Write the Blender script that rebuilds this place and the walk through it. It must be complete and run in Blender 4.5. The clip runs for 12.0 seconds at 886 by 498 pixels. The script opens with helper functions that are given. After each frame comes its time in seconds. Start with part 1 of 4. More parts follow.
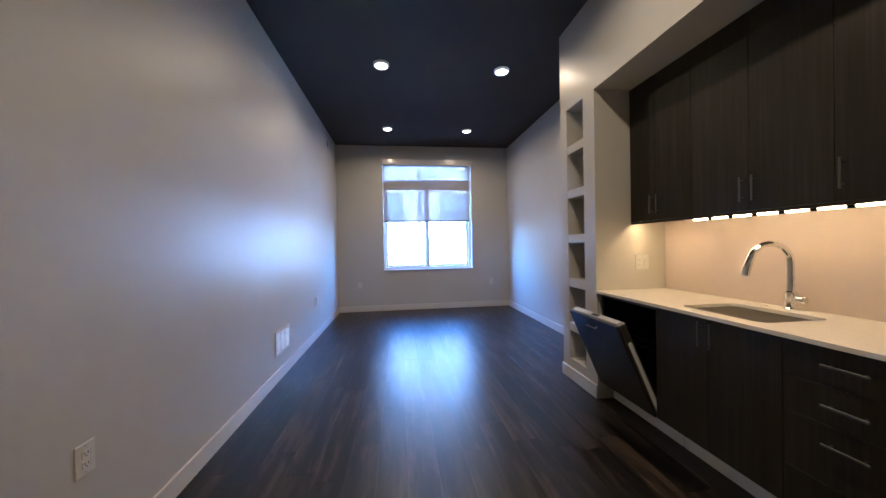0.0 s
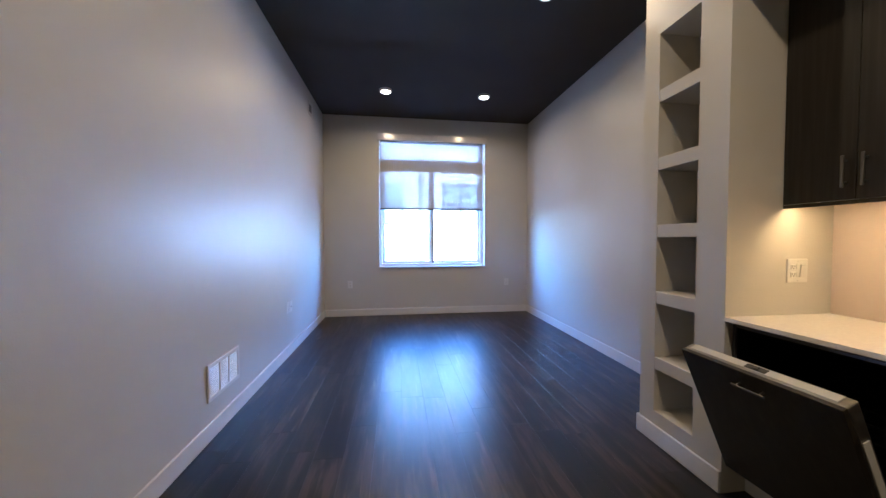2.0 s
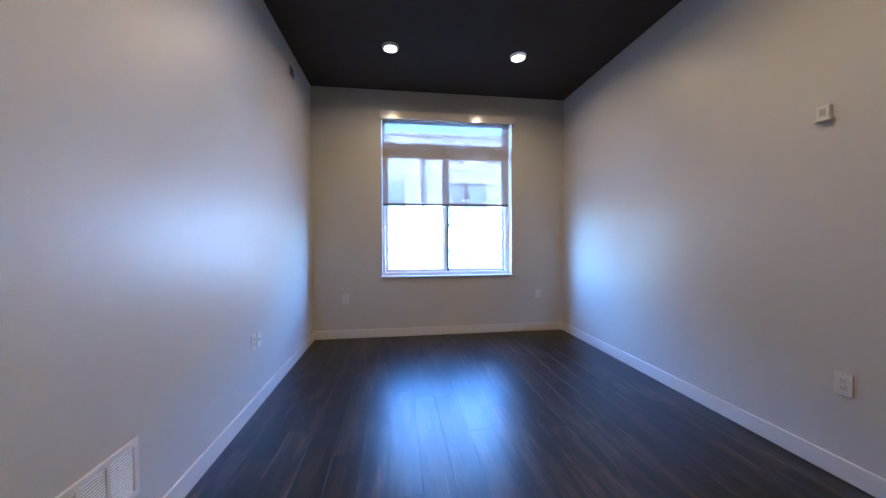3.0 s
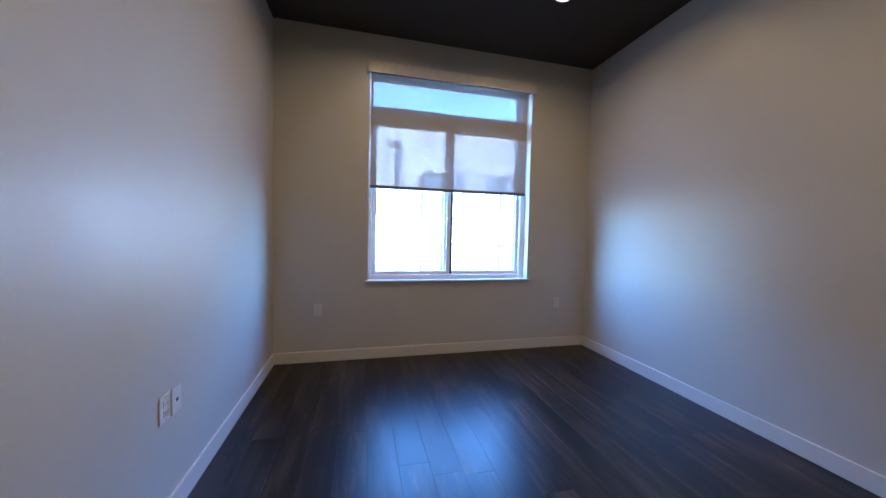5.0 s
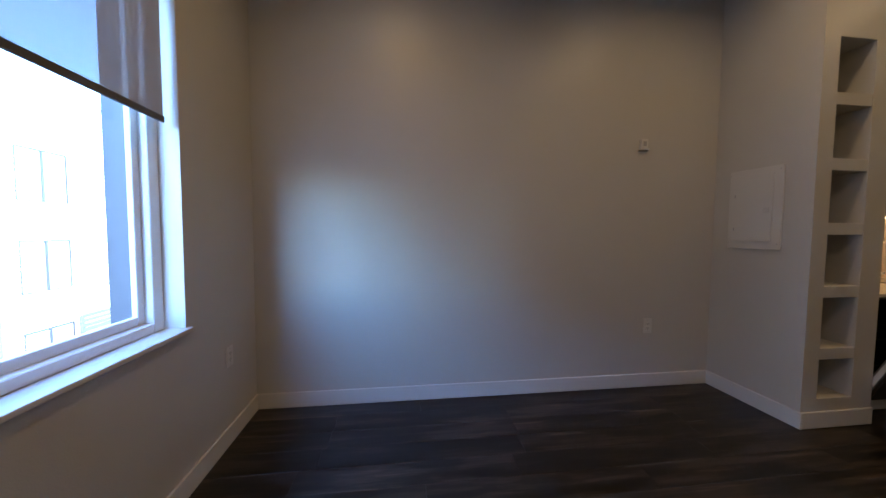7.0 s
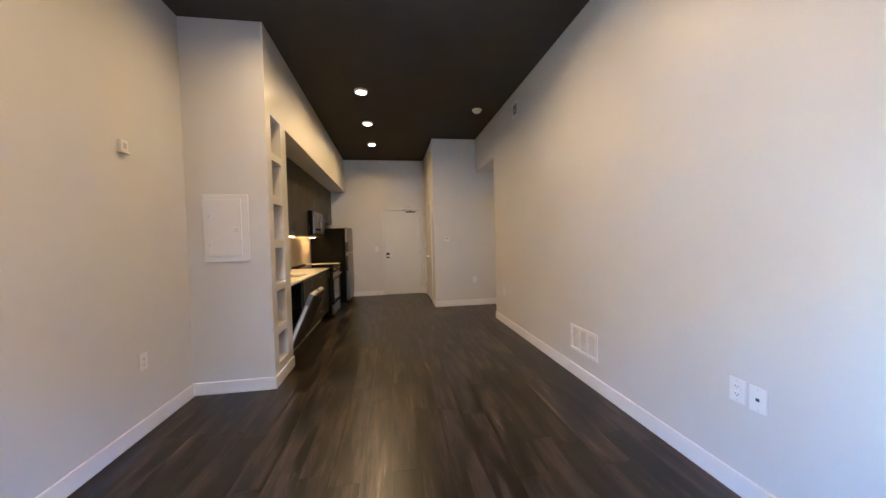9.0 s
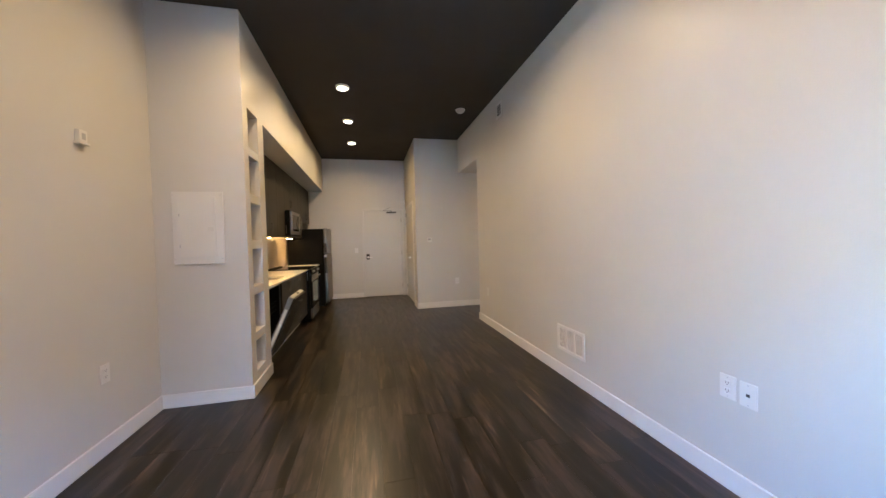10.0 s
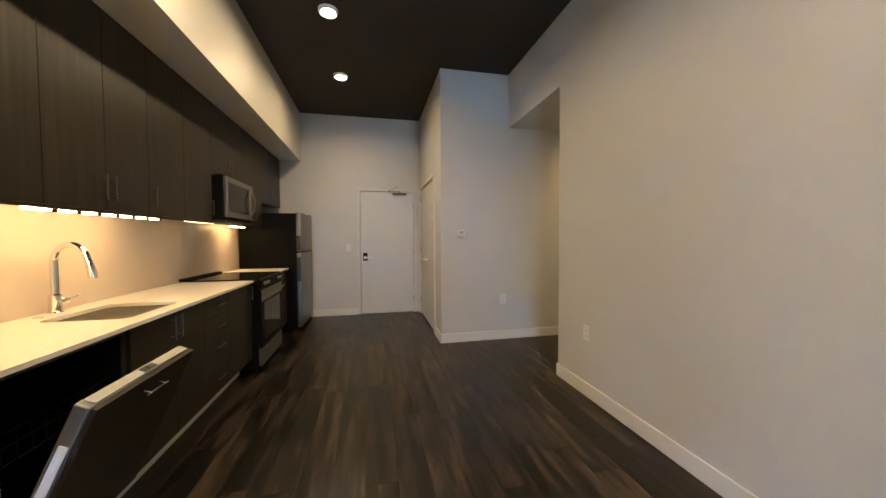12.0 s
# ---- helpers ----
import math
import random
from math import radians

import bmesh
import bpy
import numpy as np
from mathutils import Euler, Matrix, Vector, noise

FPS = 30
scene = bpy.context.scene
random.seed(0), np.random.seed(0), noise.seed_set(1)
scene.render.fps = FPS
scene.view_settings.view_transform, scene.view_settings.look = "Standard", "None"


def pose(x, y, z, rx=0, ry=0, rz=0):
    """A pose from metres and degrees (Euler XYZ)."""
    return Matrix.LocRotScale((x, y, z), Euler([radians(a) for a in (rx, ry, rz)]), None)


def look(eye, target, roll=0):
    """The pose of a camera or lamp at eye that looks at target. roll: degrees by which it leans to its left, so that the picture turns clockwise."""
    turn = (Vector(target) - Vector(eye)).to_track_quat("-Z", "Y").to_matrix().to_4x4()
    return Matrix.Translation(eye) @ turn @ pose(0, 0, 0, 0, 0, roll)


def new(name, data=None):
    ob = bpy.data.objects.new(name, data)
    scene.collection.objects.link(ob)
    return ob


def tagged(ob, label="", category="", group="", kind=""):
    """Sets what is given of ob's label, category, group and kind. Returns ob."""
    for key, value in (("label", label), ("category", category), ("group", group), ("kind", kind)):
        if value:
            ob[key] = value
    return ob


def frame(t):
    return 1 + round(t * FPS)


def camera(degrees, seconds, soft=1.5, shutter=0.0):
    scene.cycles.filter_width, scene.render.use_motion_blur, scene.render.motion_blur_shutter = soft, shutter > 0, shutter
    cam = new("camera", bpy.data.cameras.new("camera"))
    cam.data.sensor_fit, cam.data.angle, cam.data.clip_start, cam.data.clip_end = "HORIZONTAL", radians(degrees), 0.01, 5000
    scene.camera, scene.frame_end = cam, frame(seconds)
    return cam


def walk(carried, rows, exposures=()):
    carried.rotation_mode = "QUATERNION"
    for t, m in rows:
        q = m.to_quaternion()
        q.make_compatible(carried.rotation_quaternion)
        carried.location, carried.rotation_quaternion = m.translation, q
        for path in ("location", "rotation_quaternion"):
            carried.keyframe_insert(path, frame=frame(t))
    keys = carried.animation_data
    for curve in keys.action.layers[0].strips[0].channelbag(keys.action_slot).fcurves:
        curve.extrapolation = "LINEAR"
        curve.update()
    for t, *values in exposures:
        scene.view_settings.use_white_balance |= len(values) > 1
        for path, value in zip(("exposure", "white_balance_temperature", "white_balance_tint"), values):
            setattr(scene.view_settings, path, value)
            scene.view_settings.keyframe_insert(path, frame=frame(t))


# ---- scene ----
cam = camera(106.3, 12.0)
PATH = [
    (0, (1.217, 2.043, 1.319), (1.481, 4.025, 1.298), -1.1),
    (0.5, (1.233, 1.994, 1.326), (1.479, 3.979, 1.291), -1.4),
    (1, (1.207, 2.077, 1.319), (1.453, 4.061, 1.279), -1.2),
    (1.5, (1.192, 2.515, 1.318), (1.472, 4.495, 1.279), -0.5),
    (2, (1.213, 3.175, 1.308), (1.487, 5.156, 1.25), -0.0),
    (2.5, (1.174, 3.802, 1.311), (1.452, 5.782, 1.25), -0.1),
    (3, (1.111, 4.318, 1.33), (1.388, 6.298, 1.28), -0.2),
    (5, (0.841, 5.377, 1.345), (1.322, 7.316, 1.257), 1.3),
    (5.5, (0.797, 6.051, 1.315), (1.673, 7.848, 1.26), 2.2),
    (6, (0.744, 6.767, 1.307), (2.233, 8.101, 1.272), 0.9),
    (6.5, (0.849, 7.399, 1.333), (2.698, 8.158, 1.26), 0.9),
    (7, (0.999, 7.913, 1.327), (2.979, 7.653, 1.22), 0.4),
    (7.4, (1.171, 8.191, 1.346), (2.88, 7.158, 1.235), -1.2),
    (7.5, (1.205, 8.235, 1.33), (2.836, 7.081, 1.232), -0.95),
    (7.7, (1.289, 8.329, 1.34), (2.62, 6.839, 1.244), -0.6),
    (9.3, (1.791, 8.51, 1.366), (1.373, 6.555, 1.309), -1.5),
    (9.5, (1.805, 8.51, 1.371), (1.362, 6.561, 1.313), -1.4),
    (10, (1.825, 8.428, 1.352), (1.387, 6.477, 1.301), -1.5),
    (10.5, (1.796, 7.97, 1.364), (1.369, 6.017, 1.313), -1.2),
    (11, (1.754, 7.323, 1.341), (1.357, 5.363, 1.279), -0.9),
    (11.2, (1.768, 7.05, 1.318), (1.362, 5.093, 1.259), -0.8),
    (11.5, (1.731, 6.643, 1.335), (1.325, 4.686, 1.276), -0.6),
    (12, (1.732, 5.895, 1.318), (1.311, 3.941, 1.251), -0.3),
]
EXPOSURES = [(0.0, 5.98, 4400, 12), (1.5, 6.08, 4450, 12), (2.5, 6.1, 4560, 12), (3.2, 5.82, 4670, 12), (5.0, 5.45, 4860, 12), (5.5, 5.2, 4990, 12), (6.5, 4.93, 5320, 12), (7.2, 4.93, 5500, 12), (7.5, 5.65, 5650, 9), (7.7, 6.3, 5450, 12), (9.3, 6.7, 5480, 8), (11.0, 6.76, 5250, 7), (12.0, 6.74, 5050, 5)]
walk(cam, [(t, look(eye, target, roll)) for t, eye, target, roll in PATH], EXPOSURES)

# ---- sky, sun ----
SUN_FROM = Vector((-1.1, -0.8, 1.15))
world = bpy.data.worlds.new("sky")
scene.world = world
world.use_nodes = True
sky = world.node_tree.nodes.new("ShaderNodeTexSky")
sky.sky_type = "NISHITA"
sky.sun_disc = False
sky.ozone_density = 5.5
sky.dust_density = 0.7
sky.sun_elevation = math.atan2(1.15, math.hypot(1.1, 0.8))
sky.sun_rotation = math.atan2(SUN_FROM.x, SUN_FROM.y)
world.node_tree.links.new(sky.outputs[0], world.node_tree.nodes["Background"].inputs[0])
world.node_tree.nodes["Background"].inputs[1].default_value = 0.15
sun_data = bpy.data.lights.new("sun", "SUN")
sun_data.energy, sun_data.angle, sun_data.color = 0.92, radians(0.5), (1.0, 0.84, 0.64)
sun = new("sun", sun_data)
sun.matrix_world = look(SUN_FROM * 40, (0, 0, 0))

WARM = (1.0, 0.58, 0.205)
STRIP = (1.0, 0.54, 0.155)
DOWNLIGHT_W = 0.2
STRIP_EMISSION = 0.92

# ---- the plan, in metres ----
CEIL = 3.385
WEST, EAST, NORTH, SOUTH = 0.0, 3.555, 8.96, 0.0
FACE = 2.857            # front plane of column and soffit
COL0, COL1 = 4.635, 5.215
RECESS = 3.50           # back wall of the kitchen recess
SOFFIT = 2.60
HALL_X, HALL_Y = 0.888, 1.865
OPEN_Y, OPEN_Z = 3.06, 2.72
WX0, WX1, WZ0, WZ1 = 0.910, 2.770, 0.84, 3.08


# ---- materials ----
def nodes_of(name, rough=0.5, metal=0.0, spec=0.5):
    m = bpy.data.materials.new(name)
    m.use_nodes = True
    nt = m.node_tree
    b = nt.nodes["Principled BSDF"]
    b.inputs["Roughness"].default_value = rough
    b.inputs["Metallic"].default_value = metal
    b.inputs["Specular IOR Level"].default_value = spec
    return m, nt, b


def noise_node(nt, vec, scale, detail=4.0, rough=0.55):
    n = nt.nodes.new("ShaderNodeTexNoise")
    n.inputs["Scale"].default_value = scale
    n.inputs["Detail"].default_value = detail
    n.inputs["Roughness"].default_value = rough
    if vec is not None:
        nt.links.new(vec, n.inputs["Vector"])
    return n.outputs["Fac"]


def ramp(nt, fac, stops):
    r = nt.nodes.new("ShaderNodeValToRGB")
    els = r.color_ramp.elements
    while len(els) < len(stops):
        els.new(0.5)
    for e, (p, c) in zip(els, stops):
        e.position, e.color = p, (*c, 1.0)
    nt.links.new(fac, r.inputs["Fac"])
    return r.outputs["Color"]


def mapped(nt, scale=(1, 1, 1), offset=None):
    tc = nt.nodes.new("ShaderNodeTexCoord")
    mp = nt.nodes.new("ShaderNodeMapping")
    mp.inputs["Scale"].default_value = scale
    nt.links.new(tc.outputs["Object"], mp.inputs["Vector"])
    if offset is not None:
        nt.links.new(offset, mp.inputs["Location"])
    return mp.outputs["Vector"]


def bump(nt, b, height, strength, distance):
    n = nt.nodes.new("ShaderNodeBump")
    n.inputs["Strength"].default_value = strength
    n.inputs["Distance"].default_value = distance
    nt.links.new(height, n.inputs["Height"])
    nt.links.new(n.outputs["Normal"], b.inputs["Normal"])


def span(nt, fac, lo, hi):
    n = nt.nodes.new("ShaderNodeMapRange")
    n.inputs["To Min"].default_value, n.inputs["To Max"].default_value = lo, hi
    nt.links.new(fac, n.inputs["Value"])
    return n.outputs["Result"]


def paint(name, c, rough=0.5, vary=0.04, peel=0.25, peel_scale=230.0, spec=0.5):
    """Rolled or sprayed paint: faint cloudy shade, orange-peel relief."""
    m, nt, b = nodes_of(name, rough, 0.0, spec)
    v = mapped(nt)
    lo = tuple(max(0.0, x * (1 - vary)) for x in c)
    hi = tuple(x * (1 + vary) for x in c)
    nt.links.new(ramp(nt, noise_node(nt, v, 1.3, 5.0), [(0.3, lo), (0.7, hi)]), b.inputs["Base Color"])
    nt.links.new(span(nt, noise_node(nt, v, 3.0, 3.0), rough - 0.05, rough + 0.06), b.inputs["Roughness"])
    bump(nt, b, noise_node(nt, v, peel_scale, 2.0), peel, 0.0012)
    return m


def plain(name, c, rough=0.4, metal=0.0, vary=0.05, scale=8.0, spec=0.5):
    m, nt, b = nodes_of(name, rough, metal, spec)
    v = mapped(nt)
    lo = tuple(x * (1 - vary) for x in c)
    hi = tuple(min(1.0, x * (1 + vary)) for x in c)
    nt.links.new(ramp(nt, noise_node(nt, v, scale, 4.0), [(0.3, lo), (0.7, hi)]), b.inputs["Base Color"])
    nt.links.new(span(nt, noise_node(nt, v, scale * 4, 3.0), max(0.02, rough - 0.05), rough + 0.06), b.inputs["Roughness"])
    return m


def brushed(name, c, rough, along):
    """Brushed metal, its lines along the given axis."""
    m, nt, b = nodes_of(name, rough, 1.0)
    s = [260.0, 260.0, 260.0]
    s[along] = 3.0
    f = noise_node(nt, mapped(nt, s), 1.0, 3.0)
    nt.links.new(ramp(nt, f, [(0.3, tuple(x * 0.88 for x in c)), (0.7, c)]), b.inputs["Base Color"])
    nt.links.new(span(nt, f, rough - 0.06, rough + 0.1), b.inputs["Roughness"])
    return m


def wood_grain(name, stops, stretch, rough=0.45, relief=0.15, shade_range=(0.8, 1.2)):
    """Straight-grained wood; each piece takes its own shade and its own stretch of grain."""
    m, nt, b = nodes_of(name, rough)
    info = nt.nodes.new("ShaderNodeObjectInfo")
    far = nt.nodes.new("ShaderNodeMath")
    far.operation = "MULTIPLY"
    far.inputs[1].default_value = 57.0
    nt.links.new(info.outputs["Random"], far.inputs[0])
    v = mapped(nt, stretch, far.outputs[0])
    v2 = mapped(nt, tuple(s * 0.36 for s in stretch), far.outputs[0])
    fine = noise_node(nt, v, 1.0, 3.0, 0.5)
    broad = noise_node(nt, v2, 1.0, 3.0)
    mix = nt.nodes.new("ShaderNodeMath")
    mix.operation = "MULTIPLY_ADD"
    mix.inputs[1].default_value = 0.55
    half = nt.nodes.new("ShaderNodeMath")
    half.operation = "MULTIPLY"
    half.inputs[1].default_value = 0.45
    nt.links.new(broad, half.inputs[0])
    nt.links.new(fine, mix.inputs[0])
    nt.links.new(half.outputs[0], mix.inputs[2])
    col = ramp(nt, mix.outputs[0], stops)
    hsv = nt.nodes.new("ShaderNodeHueSaturation")
    nt.links.new(span(nt, info.outputs["Random"], *shade_range), hsv.inputs["Value"])
    nt.links.new(col, hsv.inputs["Color"])
    nt.links.new(hsv.outputs[0], b.inputs["Base Color"])
    nt.links.new(span(nt, fine, rough - 0.08, rough + 0.1), b.inputs["Roughness"])
    bump(nt, b, fine, relief, 0.0006)
    return m


def plank_vinyl(name):
    """Matt dark brown plank: soft streaks along the board, darker flecks and a few pale drags."""
    m, nt, b = nodes_of(name, 0.34, 0.0, 0.45)
    info = nt.nodes.new("ShaderNodeObjectInfo")
    far = nt.nodes.new("ShaderNodeMath")
    far.operation = "MULTIPLY"
    far.inputs[1].default_value = 57.0
    nt.links.new(info.outputs["Random"], far.inputs[0])

    def streaks(stretch, detail, rough):
        return noise_node(nt, mapped(nt, stretch, far.outputs[0]), 1.0, detail, rough)

    def blended(kind, fac, a, c):
        mx = nt.nodes.new("ShaderNodeMixRGB")
        mx.blend_type = kind
        for src, sock in ((fac, 0), (a, 1), (c, 2)):
            if isinstance(src, (int, float)):
                mx.inputs[sock].default_value = src
            else:
                nt.links.new(src, mx.inputs[sock])
        return mx.outputs[0]

    fine = streaks((70.0, 3.2, 70.0), 4.0, 0.6)
    body = ramp(nt, streaks((13.0, 1.5, 13.0), 5.0, 0.6), [(0.4, (0.0022, 0.0015, 0.0011)), (0.5, (0.0088, 0.0061, 0.0043)), (0.6, (0.034, 0.0243, 0.0174))])
    fleck = ramp(nt, streaks((15.0, 1.7, 15.0), 2.0, 0.45), [(0.37, (0.25, 0.24, 0.23)), (0.44, (1.0, 1.0, 1.0))])
    pale = ramp(nt, streaks((34.0, 2.0, 34.0), 3.0, 0.5), [(0.6, (1.0, 1.0, 1.0)), (0.7, (2.3, 2.2, 2.1))])
    grain = ramp(nt, fine, [(0.3, (0.78, 0.78, 0.78)), (0.7, (1.22, 1.22, 1.22))])
    col = blended("MULTIPLY", 1.0, body, fleck)
    col = blended("MULTIPLY", 1.0, col, pale)
    col = blended("MULTIPLY", 1.0, col, grain)
    hsv = nt.nodes.new("ShaderNodeHueSaturation")
    nt.links.new(span(nt, info.outputs["Random"], 0.55, 1.45), hsv.inputs["Value"])
    nt.links.new(col, hsv.inputs["Color"])
    nt.links.new(hsv.outputs[0], b.inputs["Base Color"])
    nt.links.new(span(nt, streaks((17.0, 2.4, 17.0), 3.0, 0.5), 0.27, 0.42), b.inputs["Roughness"])
    bump(nt, b, fine, 0.1, 0.0005)
    return m


def glowing(name, c, strength):
    m, nt, b = nodes_of(name, 0.5)
    b.inputs["Base Color"].default_value = (0.8, 0.8, 0.8, 1)
    b.inputs["Emission Color"].default_value = (*c, 1)
    b.inputs["Emission Strength"].default_value = strength
    return m


def clear_glass(name):
    """Thin pane: what passes goes straight through, with a faint gloss."""
    m = bpy.data.materials.new(name)
    m.use_nodes = True
    nt = m.node_tree
    nt.nodes.remove(nt.nodes["Principled BSDF"])
    t = nt.nodes.new("ShaderNodeBsdfTransparent")
    t.inputs[0].default_value = (0.95, 0.97, 0.97, 1)
    g = nt.nodes.new("ShaderNodeBsdfGlossy")
    g.inputs["Roughness"].default_value = 0.02
    mx = nt.nodes.new("ShaderNodeMixShader")
    mx.inputs[0].default_value = 0.04
    nt.links.new(t.outputs[0], mx.inputs[1])
    nt.links.new(g.outputs[0], mx.inputs[2])
    nt.links.new(mx.outputs[0], nt.nodes["Material Output"].inputs[0])
    return m


def screen_cloth(name, through_share, c):
    """Open-weave shade cloth: threads that scatter, holes that let light by."""
    m = bpy.data.materials.new(name)
    m.use_nodes = True
    nt = m.node_tree
    nt.nodes.remove(nt.nodes["Principled BSDF"])
    t = nt.nodes.new("ShaderNodeBsdfTransparent")
    d = nt.nodes.new("ShaderNodeBsdfDiffuse")
    d.inputs[0].default_value = (*c, 1)
    tl = nt.nodes.new("ShaderNodeBsdfTranslucent")
    tl.inputs[0].default_value = (c[0] * 0.03, c[1] * 0.03, c[2] * 0.03, 1)
    add = nt.nodes.new("ShaderNodeAddShader")
    nt.links.new(d.outputs[0], add.inputs[0])
    nt.links.new(tl.outputs[0], add.inputs[1])
    mx = nt.nodes.new("ShaderNodeMixShader")
    mx.inputs[0].default_value = through_share
    nt.links.new(add.outputs[0], mx.inputs[1])
    nt.links.new(t.outputs[0], mx.inputs[2])
    nt.links.new(mx.outputs[0], nt.nodes["Material Output"].inputs[0])
    return m


M_WALL = paint("wall_paint", (0.49, 0.475, 0.435), 0.4, 0.025, 0.55, 160.0)
M_CEIL = paint("ceiling_paint", (0.042, 0.036, 0.031), 0.8, 0.06, 0.3, 230.0, 0.2)
M_TRIM = paint("trim_paint", (0.605, 0.59, 0.555), 0.35, 0.02, 0.06, 60.0)
M_PANEL = paint("panel_paint", (0.565, 0.555, 0.52), 0.38, 0.02, 0.05, 70.0)
M_DOOR = paint("door_paint", (0.52, 0.51, 0.475), 0.4, 0.02, 0.08, 80.0)
M_SPLASH = paint("backsplash_paint", (0.56, 0.485, 0.45), 0.32, 0.03, 0.2)
M_PLANK = plank_vinyl("plank_vinyl")
M_SUBFLOOR = plain("subfloor", (0.02, 0.017, 0.015), 0.8)
M_CAB = wood_grain("cabinet_laminate", [(0.25, (0.0095, 0.0079, 0.0054)), (0.5, (0.019, 0.0159, 0.0114)), (0.75, (0.038, 0.032, 0.0238))], (60.0, 60.0, 2.2), 0.42, 0.1, (0.9, 1.1))
M_CAB.node_tree.nodes["Principled BSDF"].inputs["Specular IOR Level"].default_value = 0.26
M_CABIN = plain("cabinet_core", (0.02, 0.018, 0.016), 0.6)
M_QUARTZ = plain("quartz", (0.66, 0.63, 0.585), 0.18, 0.0, 0.04, 60.0)
M_STEEL_Y = brushed("brushed_steel", (0.27, 0.265, 0.26), 0.36, 1)
M_STEEL_Z = brushed("brushed_steel_upright", (0.24, 0.235, 0.23), 0.38, 2)
M_NICKEL = brushed("handle_nickel", (0.36, 0.35, 0.33), 0.36, 2)
M_PULL = brushed("dull_handle_nickel", (0.15, 0.144, 0.135), 0.42, 2)
M_LEVER = plain("satin_lever", (0.74, 0.73, 0.7), 0.28, 0.6, 0.03)
M_SINK = brushed("sink_steel", (0.42, 0.39, 0.35), 0.3, 1)
M_CHROME = plain("chrome", (0.82, 0.82, 0.82), 0.07, 1.0, 0.02)
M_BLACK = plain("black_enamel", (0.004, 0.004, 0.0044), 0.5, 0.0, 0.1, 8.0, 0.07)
M_BLACKGLASS = plain("black_glass", (0.006, 0.006, 0.007), 0.08, 0.0, 0.1, 8.0, 0.22)
M_BLACKMATTE = plain("black_plastic", (0.016, 0.016, 0.016), 0.55, 0.0, 0.1)
M_GREYDARK = plain("closer_metal", (0.07, 0.068, 0.065), 0.4, 0.5)
M_GREY = plain("grey_plastic", (0.36, 0.36, 0.36), 0.45)
M_WHITE = plain("white_plastic", (0.6, 0.59, 0.555), 0.35, 0.0, 0.02)
M_SLOT = plain("dark_slot", (0.03, 0.03, 0.03), 0.6)
M_VINYL = plain("window_vinyl", (0.74, 0.74, 0.73), 0.35, 0.0, 0.02)
M_RUBBER = plain("dark_gasket", (0.02, 0.02, 0.022), 0.5)
M_GLASS = clear_glass("window_glass")
M_CLOTH = screen_cloth("shade_cloth", 0.24, (0.42, 0.40, 0.37))
M_BAR = plain("shade_bar", (0.09, 0.085, 0.08), 0.35)
M_FASCIA = plain("shade_fascia", (0.6, 0.57, 0.53), 0.16)
M_LED = glowing("led_strip", STRIP, STRIP_EMISSION)
M_LED_CORNER = glowing("led_corner", STRIP, 1.4)
M_LED_DIM = glowing("led_lamp_dim", STRIP, 0.12)
# rack wires near black: the shade inside the tub is put into their colour
M_RACK = plain("rack_shaded", (0.005, 0.005, 0.005), 0.7, 0.0, 0.1, 8.0, 0.08)
M_BULB = glowing("downlight_lens", (1.0, 0.80, 0.52), 1.5)
M_SIDING = paint("siding_paint", (0.7, 0.66, 0.61), 0.6, 0.05, 0.1, 30.0)
M_FACADE_TRIM = plain("facade_trim", (0.5, 0.5, 0.5), 0.5)
M_PIPE = plain("downpipe_metal", (0.12, 0.125, 0.135), 0.45, 0.3)
M_DARKFRAME = plain("dark_window_frame", (0.035, 0.037, 0.042), 0.45)
M_FARGLASS = plain("far_window_glass", (0.28, 0.34, 0.37), 0.08)
M_REVEAL = plain("reveal_metal", (0.07, 0.08, 0.095), 0.45)
# dark colour of an added, unseen wing; keeps facade bounce off the east wall
M_UNSEEN_WING = paint("unseen_wing_dark", (0.13, 0.1, 0.085), 0.8, 0.15, 0.4, 12.0)
M_ASPHALT = paint("asphalt", (0.05, 0.05, 0.052), 0.85, 0.2, 0.5, 40.0)


# ---- mesh helpers ----
def box(x0, x1, y0, y1, z0, z1, bev=0.0, seg=1):
    bm = bmesh.new()
    bmesh.ops.create_cube(bm, size=1.0, matrix=Matrix.Translation(((x0 + x1) / 2, (y0 + y1) / 2, (z0 + z1) / 2)) @ Matrix.Diagonal((x1 - x0, y1 - y0, z1 - z0, 1)))
    if bev > 0:
        bmesh.ops.bevel(bm, geom=bm.edges[:], offset=bev, segments=seg, profile=0.5, affect="EDGES")
    return bm


def rod(p, q, r, seg=16, r2=None, bev=0.0):
    """A round bar from p to q."""
    p, q = Vector(p), Vector(q)
    bm = bmesh.new()
    m = Matrix.Translation((p + q) / 2) @ (q - p).to_track_quat("Z", "Y").to_matrix().to_4x4()
    bmesh.ops.create_cone(bm, cap_ends=True, segments=seg, radius1=r, radius2=r if r2 is None else r2, depth=(q - p).length, matrix=m)
    if bev > 0:
        rim = [e for e in bm.edges if len(e.link_faces) == 2 and any(len(f.verts) > 4 for f in e.link_faces)]
        bmesh.ops.bevel(bm, geom=rim, offset=bev, segments=2, profile=0.5, affect="EDGES")
    return bm


